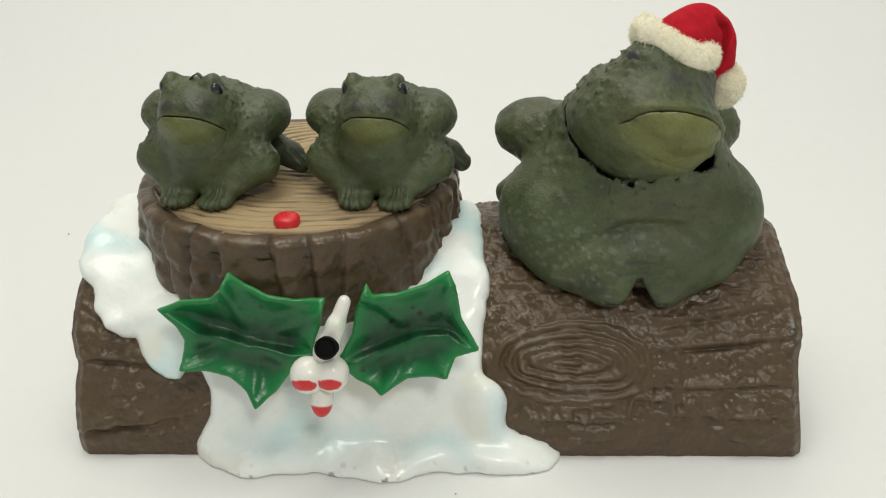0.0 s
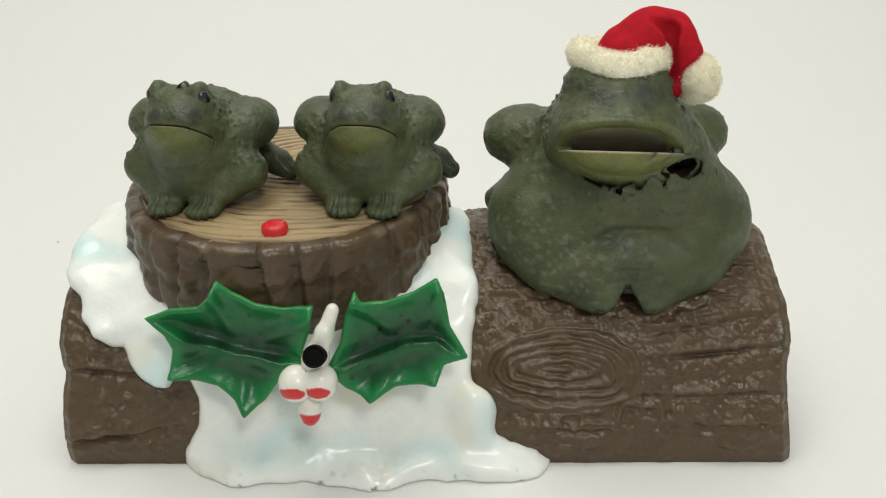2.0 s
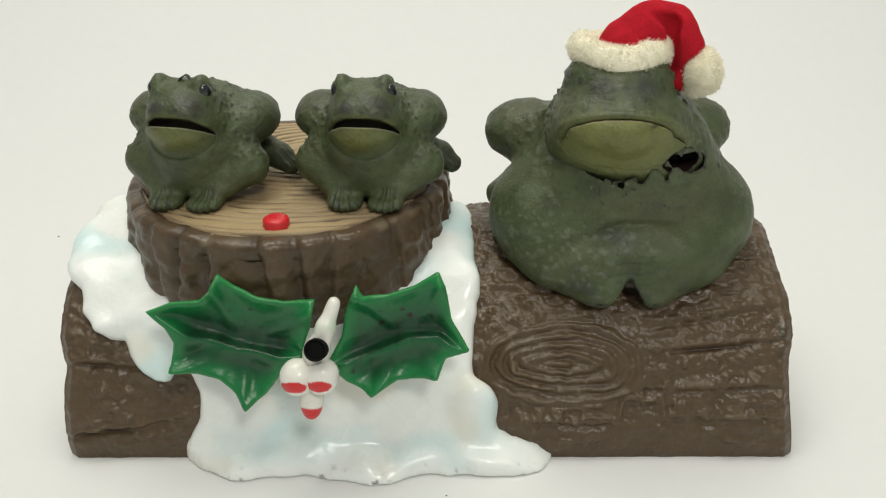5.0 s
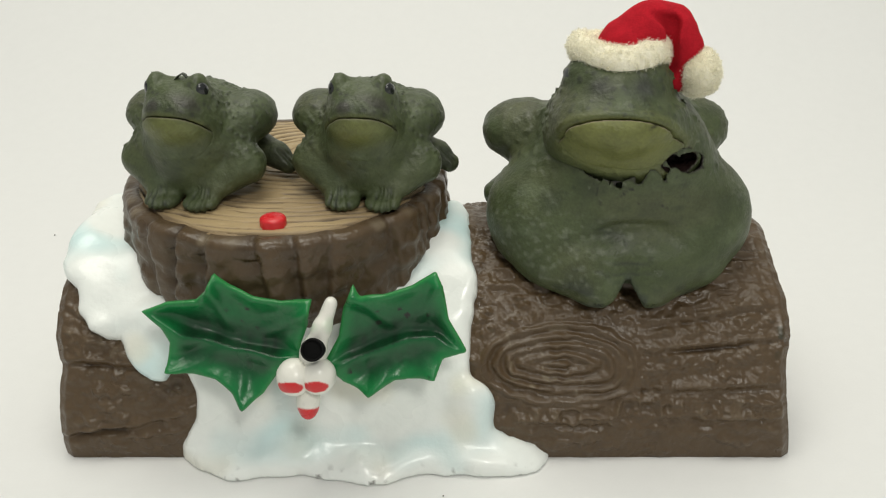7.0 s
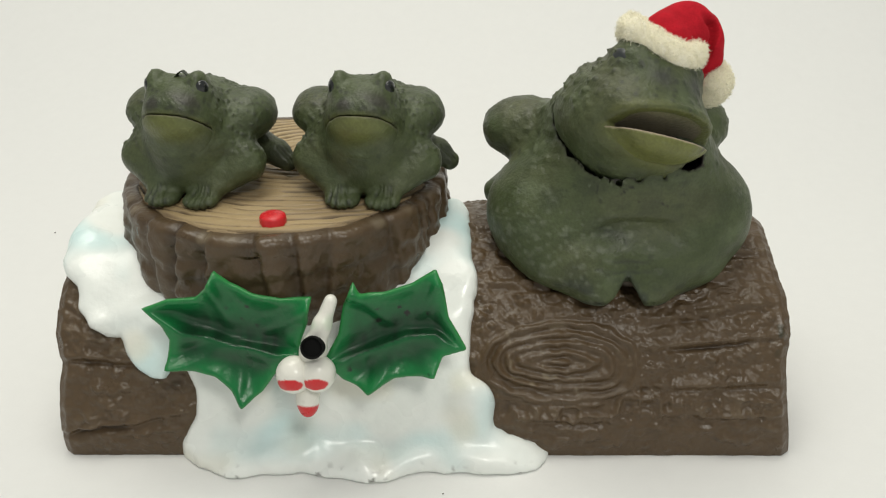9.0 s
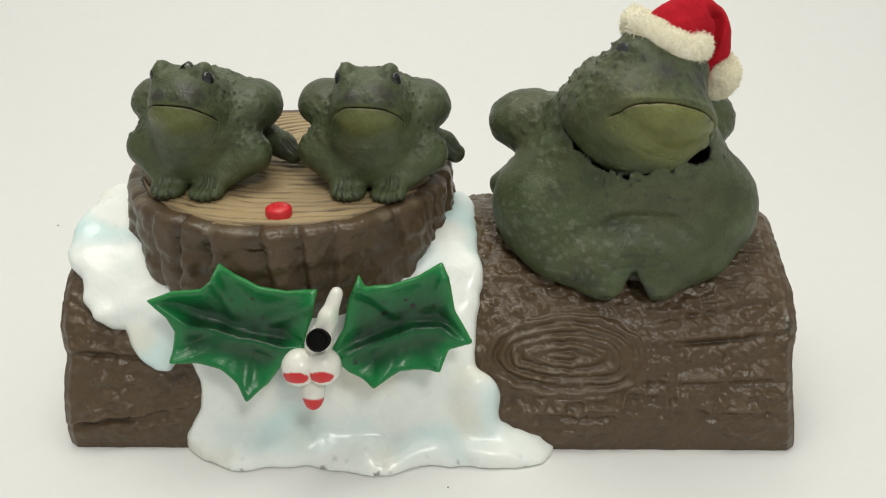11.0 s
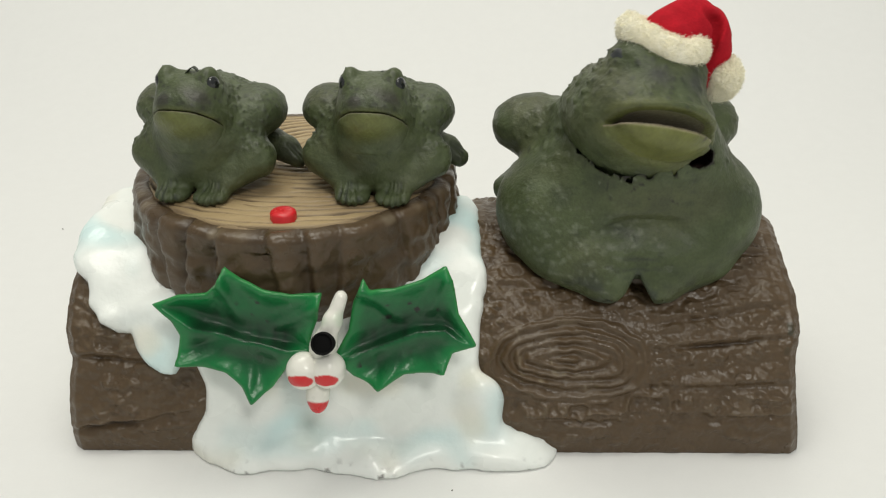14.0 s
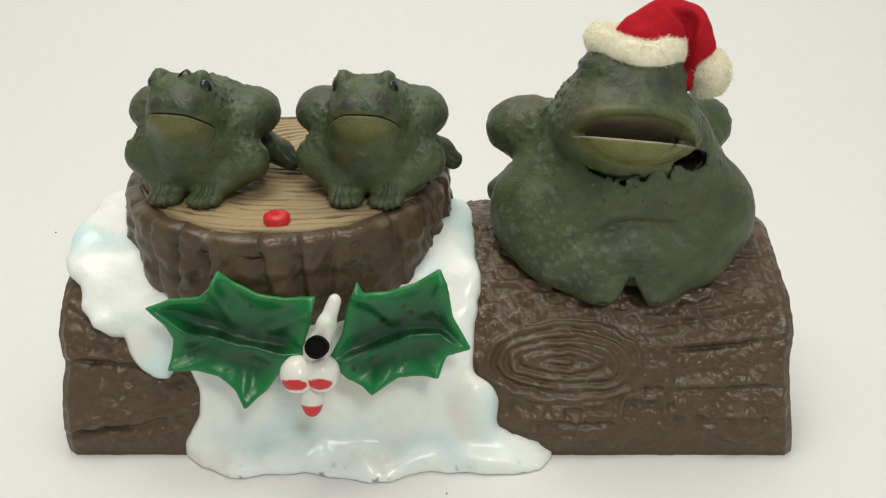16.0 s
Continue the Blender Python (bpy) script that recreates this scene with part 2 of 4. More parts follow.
def log_relief(x, deg):
    """Height of the bark over the round log, and how far it is coloured light: painted glints on the bumps, rub marks
    in the knot.
    """
    s = np.radians(deg) * R
    p = np.stack([x, s * 1.0, 0 * x], -1)
    h = 0.9 * fbm(np.stack([x * 0.45, s, 0 * x], -1), 16, 3) + 0.75 * fbm(p, 4.2, 11)
    worms = 1 - np.abs(grain(np.stack([x * 0.6, s, 0 * x + 3], -1), 5.5, 21))
    bands = step(-0.1, 0.5, grain(np.stack([x * 0.2, s, 0 * x + 9], -1), 13, 31))
    pits = warts(np.stack([x * 0.7, s, 0 * x + 40], -1), 5.0, 27)
    knobs = 1 - np.abs(grain(np.stack([x * 0.75, s, 0 * x + 17], -1), 3.4, 37))
    h = 0.8 * h + 2.5 * (worms**3 - 0.4) * (0.25 + 0.75 * bands) + 1.5 * (pits - 0.2) * (1.15 - bands) + 1.1 * (knobs**3 - 0.4) * bands
    wave = 1.6 * grain(np.stack([x, s * 0.15, 0 * x], -1), 26, 41) + 0.6 * grain(np.stack([x, s * 0.15, 0 * x], -1), 8, 42)
    for x0, d0, x1, d1, deep, wide in (
        (96, 29.3, 168, 33.3, 2.0, 1.3), (97, 38.2, 168, 45.3, 1.5, 1.6), (80, 15.5, 168, 16.2, 1.4, 1.5), (25, 51, 168, 56, 1.6, 1.8),
        (50, 3.0, 90, 4.0, 1.8, 1.2), (90, 6.0, 168, 5.2, 1.0, 1.4), (-168, 24.4, -108, 24.4, 1.9, 1.3), (-168, -3.0, -105, 7.0, 2.2, 1.3),
        (-140, -2, -105, 1, 1.3, 1.2), (-168, 46, -145, 38, 1.6, 1.4), (-168, 12, -120, 14, 0.7, 2.0), (30, 66, 168, 64, 1.2, 2.0), (20, 78, 168, 80, 1.2, 2.0),
    ):
        t = np.clip((x - x0) / (x1 - x0), 0, 1)
        line = np.radians(d0 + (d1 - d0) * t) * R + wave * 0.8
        fade = step(x0 - 4, x0 + 6, x) * (1 - step(x1 - 6, x1 + 4, x))
        d = (s - line) / wide
        h = h - deep * fade * (0.75 + 0.5 * grain(p * (1, 0.3, 1), 18, 43)) * np.exp(-d * d) + 0.5 * deep * fade * np.exp(-((d - 2.0) ** 2))
    kx, ks = (x - 61.0) / 37.5, (s - radians(25.4) * R) / 18.2
    k = np.sqrt(kx**2 + ks**2 + 1e-9)
    slot = np.sqrt(np.maximum(np.abs(kx) * 37.5 - 18.0, 0) ** 2 + (ks * 18.2) ** 2) / 18.5
    k = k * 0.55 + slot * 0.45 + 0.10 * grain(p * (0.5, 1, 1), 11, 51) + 0.03 * grain(p, 4, 52)
    inside = 1 - step(0.95, 1.12, k)
    rings = (0.7 + 0.5 * grain(p, 10, 53)) * np.cos(k * 2 * np.pi * 4.4) + 0.8 * np.exp(-(((k - 1.0) / 0.07) ** 2)) + 0.25 * fbm(p, 4, 55)
    h = h * (1 - inside) + (rings + 0.6 * (1 - k)) * inside
    light = np.clip(step(0.7, 1.6, h) * (0.4 + 0.6 * bands), 0, 1) * (1 - inside) + inside * step(0.86, 0.98, 1 - np.abs(grain(p, 7, 61))) * step(0.0, 0.5, grain(p, 9, 63) + 0.4 * (1 - k))
    h = h * (1 - 0.65 * step(150, 163, np.abs(x))) * step(-12, -2, deg)
    h = np.where((x > -105) & (x < 18), np.minimum(h, 0.8), h)
    return h, light


def build_log(toy):
    xs = np.linspace(-164.5, 164.5, 520)
    degs = np.concatenate([np.linspace(-9.9, 100, 300), np.linspace(101, 189.9, 90)])
    x, d = np.meshgrid(xs, degs, indexing="ij")
    h, light = log_relief(x, d)
    end = (164.5 - np.abs(x))
    shrink = 3.0 * np.sqrt(np.clip(1 - np.clip(end / 4.0, 0, 1), 0, 1)) ** 2
    r = R + h - shrink + 5.0 * step(22, -10, d)
    left = step(0, 1, -x / 164.5)
    xe = x + np.sign(x) * step(120, 164.5, np.abs(x)) * (1.6 * grain(np.stack([np.sign(x) * 50, d * 1.3, 0 * x], -1), 16, 71) - 1.5 * left * np.exp(-(((d - 24) / 5) ** 2)))
    a = np.radians(d)
    flare = 3.0 * step(0.3, 1.0, x / 164.5) * step(15, -10, d)
    pts = np.stack([xe + flare, -r * np.cos(a), np.maximum(ZC + r * np.sin(a), 0.0)], -1)
    p = np.stack([x, np.radians(d) * R, 0 * x], -1)
    knot = np.exp(-((((x - 61.0) / 30) ** 2 + ((d - 25.4) / 11) ** 2) ** 2))
    # Shade of the grooves and low spots is put into the colour by depth.
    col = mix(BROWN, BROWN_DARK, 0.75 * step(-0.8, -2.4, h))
    # Light flecks: painted glints on the outer bumps, rub marks within the knot.
    col = mix(col, BROWN_LIGHT, light * (0.22 + 0.75 * knot) * step(-0.3, 0.5, grain(p, 2.2, 81)))
    col = mix(col, (0.03, 0.035, 0.02), 0.8 * np.exp(-(((x - 159) / 1.6) ** 2)) * step(0.1, 0.4, grain(p, 3, 91)) * np.exp(-(((d - 35) / 7) ** 2)))
    rows, cols = x.shape
    faces = grid_faces(rows, cols)[:, ::-1].tolist()
    n = rows * cols
    cap = []
    allp = pts.reshape(-1, 3)
    for i, x_in in ((0, -158.0), (rows - 1, 158.0)):
        centre = len(allp) + len(cap)
        cap.append((x_in, 0, 20.0))
        ring = [i * cols + j for j in range(cols)]
        for j in range(cols - 1):
            faces.append([ring[j], ring[j + 1], centre] if i else [ring[j + 1], ring[j], centre])
    allp = np.concatenate([allp, np.array(cap)])
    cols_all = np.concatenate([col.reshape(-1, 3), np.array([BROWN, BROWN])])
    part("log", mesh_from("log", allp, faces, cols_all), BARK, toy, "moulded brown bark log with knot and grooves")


SX, SY, SRX, SRY, STOP = -66.0, 6.5, 77.0, 81.0, 108.0


def build_stump(toy):
    # The fluted bark wall, then the rounded rim, then the inner lip.
    phis = np.linspace(0, 2 * np.pi, 640, endpoint=False)
    levels = list(np.linspace(40, STOP - 3, 60)) + [STOP - 1.5, STOP - 0.5, STOP, STOP, STOP - 0.3, STOP - 2.0, STOP - 5]
    inset = [0.0] * 60 + [0.6, 1.6, 3.0, 6.0, 8.0, 8.6, 8.6]
    # Angle, depth and width of each fold of the bark.
    grooves = [(-2.86, 0.9, 0.07), (-2.58, 1.0, 0.10), (-2.31, 0.8, 0.06), (-2.085, 1.5, 0.05), (-1.89, 1.1, 0.09), (-1.60, 1.2, 0.14), (-1.385, 1.1, 0.07), (-1.18, 0.8, 0.11), (-0.81, 0.9, 0.16),
               (-0.55, 0.6, 0.06), (-0.43, 0.8, 0.05), (-0.2, 0.9, 0.08), (0.0, 0.9, 0.08), (0.3, 1, 0.08), (0.9, 1, 0.1), (1.5, 1, 0.08), (2.1, 1, 0.1), (2.7, 1, 0.08)]
    pts, cols = [], []
    for z, ins in zip(levels, inset):
        down = (STOP - z) / 40.0
        q = np.stack([np.cos(phis) * 74, np.sin(phis) * 79, 0 * phis + z], -1)
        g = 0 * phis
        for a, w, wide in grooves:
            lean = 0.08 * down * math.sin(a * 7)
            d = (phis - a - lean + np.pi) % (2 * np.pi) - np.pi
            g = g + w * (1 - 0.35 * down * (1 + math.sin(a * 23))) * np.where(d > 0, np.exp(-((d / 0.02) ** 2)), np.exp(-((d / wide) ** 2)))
        rough = 1.6 * fbm(q * (1, 1, 0.6), 15, 5) + 0.8 * fbm(q, 5, 8) + 0.5 * np.sin(z * 0.55 + 3 * grain(q * (1, 1, 0.2), 18, 3)) * step(0.1, 0.4, np.full_like(phis, down))
        edge = step(0, 0.25, np.full_like(phis, down))
        off = -3.0 * g * (0.45 + 0.55 * edge) + rough * (0.5 + 0.5 * edge) + 2.0 * down - 15.0 * float(step(77, 52, z)) - ins * (1 + 0.15 * grain(q, 20, 17))
        pts.append(np.stack([SX + (SRX + off) * np.cos(phis), SY + (SRY + off) * np.sin(phis), 0 * phis + z - (1.2 * g if ins < 5 and z > 100 else 0) + (0.5 * grain(q, 12, 6) if z > 100 else 0)], -1))
        worn = step(0.2, 0.7, grain(q, 6, 4)) * (0.5 if 0.5 < ins < 4 else 0.05)
        # The folds carry painted shade, darker brown where they cut deeper; the rim is worn.
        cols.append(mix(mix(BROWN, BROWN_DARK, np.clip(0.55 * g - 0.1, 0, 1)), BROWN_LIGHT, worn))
    pts, cols = np.array(pts), np.array(cols)
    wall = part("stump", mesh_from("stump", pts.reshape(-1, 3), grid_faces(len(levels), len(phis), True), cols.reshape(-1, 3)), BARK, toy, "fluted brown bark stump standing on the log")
    # The sawn face: rings cut as fine grooves.
    rad = np.linspace(0.0, 1.0, 190)
    ang = np.linspace(0, 2 * np.pi, 420, endpoint=False)
    rr, aa = np.meshgrid(rad, ang, indexing="ij")
    edge = 1 + 0.012 * grain(np.stack([np.cos(aa) * 60, np.sin(aa) * 60, 0 * aa], -1), 14, 3)
    x, y = SX + 69.5 * rr * np.cos(aa) * edge, SY + 74 * rr * np.sin(aa) * edge
    p = np.stack([x, y, 0 * x], -1)
    ring = np.sqrt(((x - SX - 6) / 1.15) ** 2 + (y - 30) ** 2) + 3.0 * grain(p * (0.35, 1, 1), 16, 2) + 0.9 * grain(p * (0.4, 1, 1), 5, 9)
    phase = ring / 5.0
    saw = np.abs((phase % 1.0) - 0.5) * 2
    wide = 0.15 * step(-12, 25, y)
    cut = step(0.56 - wide, 0.82 - wide, saw) * step(-0.5, 0.2, grain(np.stack([np.floor(phase) * 37, aa * 14, 0 * x], -1), 7, 13))
    fine = 0.25 * grain(p * (0.25, 1.6, 1), 3, 19)
    z = STOP + 0.8 - 1.5 * cut + fine - 1.5 * step(0.97, 1.0, rr)
    col = mix((0.38, 0.28, 0.145), (0.25, 0.175, 0.09), np.clip(step(-0.2, 0.9, grain(p * (0.3, 1, 1), 12, 23)) * 0.6, 0, 1))
    col = mix(col, (0.05, 0.032, 0.02), 0.9 * cut)
    col = mix(col, (0.16, 0.11, 0.06), 0.7 * step(0.955, 0.995, rr))
    part("cut_face", mesh_from("cut_face", np.stack([x, y, z], -1).reshape(-1, 3), grid_faces(len(rad), len(ang), True), col.reshape(-1, 3)), WOOD, wall, "tan sawn wood face with dark ring grooves")


def ring_gap(u, v, outline):
    """Signed distance to a closed outline, positive inside."""
    pts = np.array(outline, float)
    best = np.full(u.shape, 1e9)
    inside = np.zeros(u.shape, bool)
    for (ax, ay), (bx, by) in zip(pts, np.roll(pts, -1, 0)):
        dx, dy = bx - ax, by - ay
        h = np.clip(((u - ax) * dx + (v - ay) * dy) / (dx * dx + dy * dy), 0, 1)
        best = np.minimum(best, (u - ax - h * dx) ** 2 + (v - ay - h * dy) ** 2)
        if ay != by:
            inside ^= ((ay > v) != (by > v)) & (u < (bx - ax) * (v - ay) / (by - ay) + ax)
    return np.where(inside, 1, -1) * np.sqrt(best)


def build_snow(toy):
    # Outline as x and degrees round the log; the lower end spreads as a pool on the ground.
    sheet = [(-100, 116), (-152, 113), (-166, 97), (-163, 84), (-165, 70), (-166, 60), (-162, 54), (-156, 51), (-154, 43), (-148, 36), (-141, 33), (-135, 33), (-128, 26), (-120, 20),
             (-115, 20), (-111, 25), (-107, 24), (-102, 16), (-102, 7), (-106, -2), (-108, -14), (52, -14), (50, -4), (37, -1), (31, 4), (27, 11), (23, 19), (22, 34), (23, 47), (25, 50),
             (25, 55), (22, 63), (23, 78), (24, 90), (19, 103), (0, 112)]
    outline = [(x, math.radians(d) * R) for x, d in sheet]
    pool_x = [-113, -108, -100, -86, -67, -54, -42, -24, -12, 5, 20, 38, 51, 57, 61]
    pool_y = [72, 81, 91, 96, 93, 92, 95.5, 100, 98, 91, 90, 92, 88, 80, 70]

    def field(p):
        x, y, z = p[..., 0], p[..., 1], p[..., 2]
        s = np.arctan2(z - ZC, -y) * R
        r = np.sqrt(y**2 + (z - ZC) ** 2)
        q = np.stack([x, s, 0 * x], -1)
        gap = ring_gap(x, s, outline) + 0.8 * grain(q, 7, 3)
        thick = 5.6 + 2.2 * fbm(q, 24, 5, 2) + 2.6 * np.exp(-(((s - 0.30 * (x + 130) - 52) / 5) ** 2)) * step(-100, -125, x) + 2.2 * step(-138, -158, x)
        cover = smax(r - R - thick, -gap, 7.0)
        reach = np.interp(x, pool_x, pool_y) + 0.8 * grain(q * (1, 0, 0), 9, 7)
        height = 14.0 - 6.0 * step(10, 50, x) + 2.5 * np.sin(x / 13.0) + 1.5 * grain(q * (1, 0, 0), 14, 9)
        pool = np.sqrt(np.maximum((-y - 60) / np.maximum(reach - 60, 1), 0) ** 2.6 + np.maximum(z / height, 0) ** 2 + 1e-9)
        pool = smax(smax((pool - 1) * 9.0, -115.0 - x, 5), x - 59.0, 8)
        bump = egg(p, (22, -73, 26), (11, 8, 13))
        fold_line = np.exp(-(((s - 9.0 - 5.0 * np.sin(x / 19.0)) / 2.6) ** 2)) * step(-95, -75, x) * step(20, 5, x)
        total = smin(smin(cover, pool, 6.0), bump, 6.0) - 1.5 * grain(p, 20, 15) - 0.6 * grain(p, 9, 16) + 0.9 * np.abs(grain(p, 30, 18)) + 0.2 * fold_line
        return np.maximum(total, 0.2 - z)

    pts, faces = skin(field, (-172, -104, -1.5), (66, 34, 96), 1.25)
    x, y, z = pts.T
    blue = step(-0.15, 0.75, fbm(pts, 30, 33, 2)) * 0.9 * step(2, 16, z + 8 * grain(pts, 20, 35))
    cream = step(0.35, 0.85, grain(pts, 18, 44)) * 0.55
    col = mix((0.85, 0.88, 0.84), (0.60, 0.80, 0.80), blue)
    col = mix(col, (0.76, 0.73, 0.60), cream)
    chips = step(0.48, 0.6, grain(pts * (0.7, 1, 1), 1.9, 55)) * step(-0.1, 0.4, grain(pts, 14, 57)) * step(7, 2, z)
    col = mix(col, (0.05, 0.04, 0.03), chips)
    part("snow", mesh_from("snow", pts, faces, col), SNOW, toy, "glossy white painted snow with pale blue tints")


# The plane in which the holly leaves lie: u along x, v up the slope, w out towards the front.
SLOPE = math.atan(0.20)


def leaf_world(u, v, w):
    y0, z0 = -86.5 + 0.20 * 30, 65.0
    return np.stack([u, y0 + v * math.sin(SLOPE) - w * math.cos(SLOPE), z0 + v * math.cos(SLOPE) + w * math.sin(SLOPE)], -1)


def build_leaf(toy, outline, rib, tip, seed):
    lo, hi = np.min(outline, 0), np.max(outline, 0)
    ribs = np.array(rib, float)

    def depth(u, v):
        gap = ring_gap(u, v, outline)
        edge = np.clip(gap, 0, 30)
        h = 3.4 - 8.0 * (1 - np.exp(-((edge / 7.5) ** 1.4)))
        best, above = np.full(u.shape, 1e9), np.ones(u.shape)
        for (ax, ay), (bx, by) in zip(ribs[:-1], ribs[1:]):
            t = np.clip(((u - ax) * (bx - ax) + (v - ay) * (by - ay)) / ((bx - ax) ** 2 + (by - ay) ** 2), 0, 1)
            near = (u - ax - t * (bx - ax)) ** 2 + (v - ay - t * (by - ay)) ** 2
            side = np.sign((bx - ax) * (v - ay) - (by - ay) * (u - ax))
            above, best = np.where(near < best, side, above), np.minimum(best, near)
        d = np.sqrt(best) * above
        # The leaf is folded along its rib: the lower half stands up to a crest, the upper half dips to it.
        fold_in = step(0.0, 7.0, gap)
        h = h + fold_in * np.where(d < 0, 4.0 * np.exp(-((d / 6.0) ** 2)), 4.0 * np.exp(-((d / 1.3) ** 2)) - 1.2 * np.exp(-(((d - 5.0) / 4.0) ** 2)))
        for bx, by in tip:
            mx, my = ribs[len(ribs) // 2]
            t = np.clip(((u - mx) * (bx - mx) + (v - my) * (by - my)) / ((bx - mx) ** 2 + (by - my) ** 2), 0, 1)
            h = h + 4.6 * t * np.exp(-(((u - mx - t * (bx - mx)) ** 2 + (v - my - t * (by - my)) ** 2) / 13.0))
        return h + 0.9 * grain(np.stack([u, v, 0 * u], -1), 11, seed), gap, d

    def field(p):
        h, gap, _ = depth(p[..., 0], p[..., 1])
        return smax(np.abs(p[..., 2] - h) - 2.4, -gap, 3.2)

    pts, faces = skin(field, (lo[0] - 2, lo[1] - 2, -9), (hi[0] + 2, hi[1] + 2, 11), 0.85)
    _, gap, d = depth(pts[:, 0], pts[:, 1])
    q = pts * (1, 1, 0.3)
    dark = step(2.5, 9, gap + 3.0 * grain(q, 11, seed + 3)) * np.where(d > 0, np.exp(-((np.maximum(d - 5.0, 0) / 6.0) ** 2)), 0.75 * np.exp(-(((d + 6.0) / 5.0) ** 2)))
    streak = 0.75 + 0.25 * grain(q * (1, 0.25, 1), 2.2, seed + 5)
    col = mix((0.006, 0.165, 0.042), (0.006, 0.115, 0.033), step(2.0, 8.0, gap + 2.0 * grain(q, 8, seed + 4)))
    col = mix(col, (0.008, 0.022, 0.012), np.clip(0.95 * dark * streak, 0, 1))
    col = mix(col, (0.05, 0.28, 0.07), 0.5 * step(1.6, 0.2, gap))
    chip = step(0.5, 0.58, grain(q, 3.0, seed + 9)) * step(0.45, 0.6, grain(q, 14, seed + 11))
    col = mix(col, (0.012, 0.01, 0.01), chip)
    world_pts = leaf_world(*pts.T)
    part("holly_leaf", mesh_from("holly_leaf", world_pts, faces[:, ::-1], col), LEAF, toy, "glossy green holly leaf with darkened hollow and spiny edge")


def build_holly(toy):
    build_leaf(toy, [(-115.2, 15.3), (-104.1, 19.5), (-92.3, 20.3), (-87.3, 25.2), (-84.5, 31.8), (-77.9, 26.4), (-68.9, 22.0), (-57.3, 19.8), (-44.2, 21.0), (-46.6,
                     9.1), (-50.0, 0.3), (-46.7, -5.4), (-60.2, -12.6), (-66.7, -21.7), (-75.8, -28.8), (-79.9, -21.7), (-86.7, -15.2), (-96.1, -12.6), (-106.7, -10.8),
                     (-104.5, 1.5), (-107.5, 7.8)],
               [(-113.2, 14.6), (-97, 4), (-77, -2), (-60, -5), (-48, -5)], [(-86, 26), (-75, -27), (-105, -11), (-46, 16)], 3)
    build_leaf(toy, [(-40.9, -7.9), (-34.5, 4.1), (-32.2, 16.6), (-27.7, 27.6), (-24.6, 22.7), (-15.2, 22.7), (-3.6, 26.4), (6.2, 32.7), (9.2, 26.4), (11.6, 11.6), (19.5,
                     -3.0), (9.2, -6.1), (5.7, -13.9), (-11.2, -15.9), (-22.1, -21.7), (-32.8, -16.5)],
               [(-40, -9), (-24, -4.5), (-6, 2.5), (6, 3.5), (18, -4)], [(-28, 22), (6, 26), (5, -14), (-22, -21)], 17)
    # The stem, the sound tube and the berries.
    white = np.array((0.78, 0.77, 0.70))
    pts, faces = skin(lambda p: blend(3, limb(p, (-36.5, -84, 86), (-40, -88, 77), 2.8, 3.4), limb(p, (-40, -88, 77), (-44, -90, 66), 3.4, 5.2), limb(p, (-44, -88, 66), (-46, -90, 58), 5.2, 5)) + 0.25 * grain(p, 4, 3),
                      (-56, -100, 48), (-28, -78, 94), 0.8)
    part("stem", mesh_from("stem", pts, faces, mix(white, (0.45, 0.60, 0.42), step(0.3, 0.8, grain(pts, 6, 8)) * 0.5)), SNOW, toy, "white painted twig between the leaves")
    for c, r, low in (((-52.0, -94.0, 57.0), (7.4, 7.4, 7.8), 56.6), ((-42.0, -94.0, 57.5), (7.2, 7.4, 7.6), 57.0), ((-47.0, -93.5, 45.5), (5.0, 5.8, 8.6), 42.6)):
        def field(p, c=c, r=r):
            q = p - np.array(c)
            q = np.stack([q[..., 0], q[..., 1] * 0.86 - q[..., 2] * 0.5, q[..., 1] * 0.5 + q[..., 2] * 0.86], -1)
            return egg(q, (0, 0, 0), r) + 0.2 * grain(p, 4, 5)

        pts, faces = skin(field, np.array(c) - 11, np.array(c) + 11, 0.6)
        side = pts[:, 2] + 0.75 * (pts[:, 1] - c[1]) * 0.6 + 0.5 * grain(pts, 3, 9)
        oval = ((pts[:, 0] - c[0] + 0.8) / 5.4) ** 2 + ((side - low + 3.2) / 2.7) ** 2 + 0.2 * grain(pts, 2.5, 12)
        red = step(1.12, 0.92, oval) if c[2] > 50 else step(0.35, -0.35, side - low + 0.5)
        part("berry", mesh_from("berry", pts, faces, mix(white, (0.60, 0.012, 0.016), red)), SNOW, toy, "white painted holly berry with red tip")
    tube = bmesh.new()
    rings = []
    for rad, depth_mm in ((4.6, -9), (4.7, 0.6), (4.5, 1.0), (4.1, 0.9), (3.9, 0.2), (3.8, -1.5)):
        rings.append([tube.verts.new(Vector((rad * math.cos(a), rad * math.sin(a), depth_mm)) * 0.001) for a in np.linspace(0, 2 * np.pi, 32, endpoint=False)])
    for a, b in zip(rings[:-1], rings[1:]):
        for i in range(32):
            tube.faces.new((a[i], a[(i + 1) % 32], b[(i + 1) % 32], b[i])).smooth = True
    tube.faces.new(rings[-1])
    me = bpy.data.meshes.new("sound_tube")
    tube.to_mesh(me)
    tube.free()
    ob = part("sound_tube", me, BLACK_PLASTIC, toy, "black plastic tube end with open hole")
    ob.matrix_basis = pose(-0.0432, -0.0965, 0.0718, 62, 0, 0)


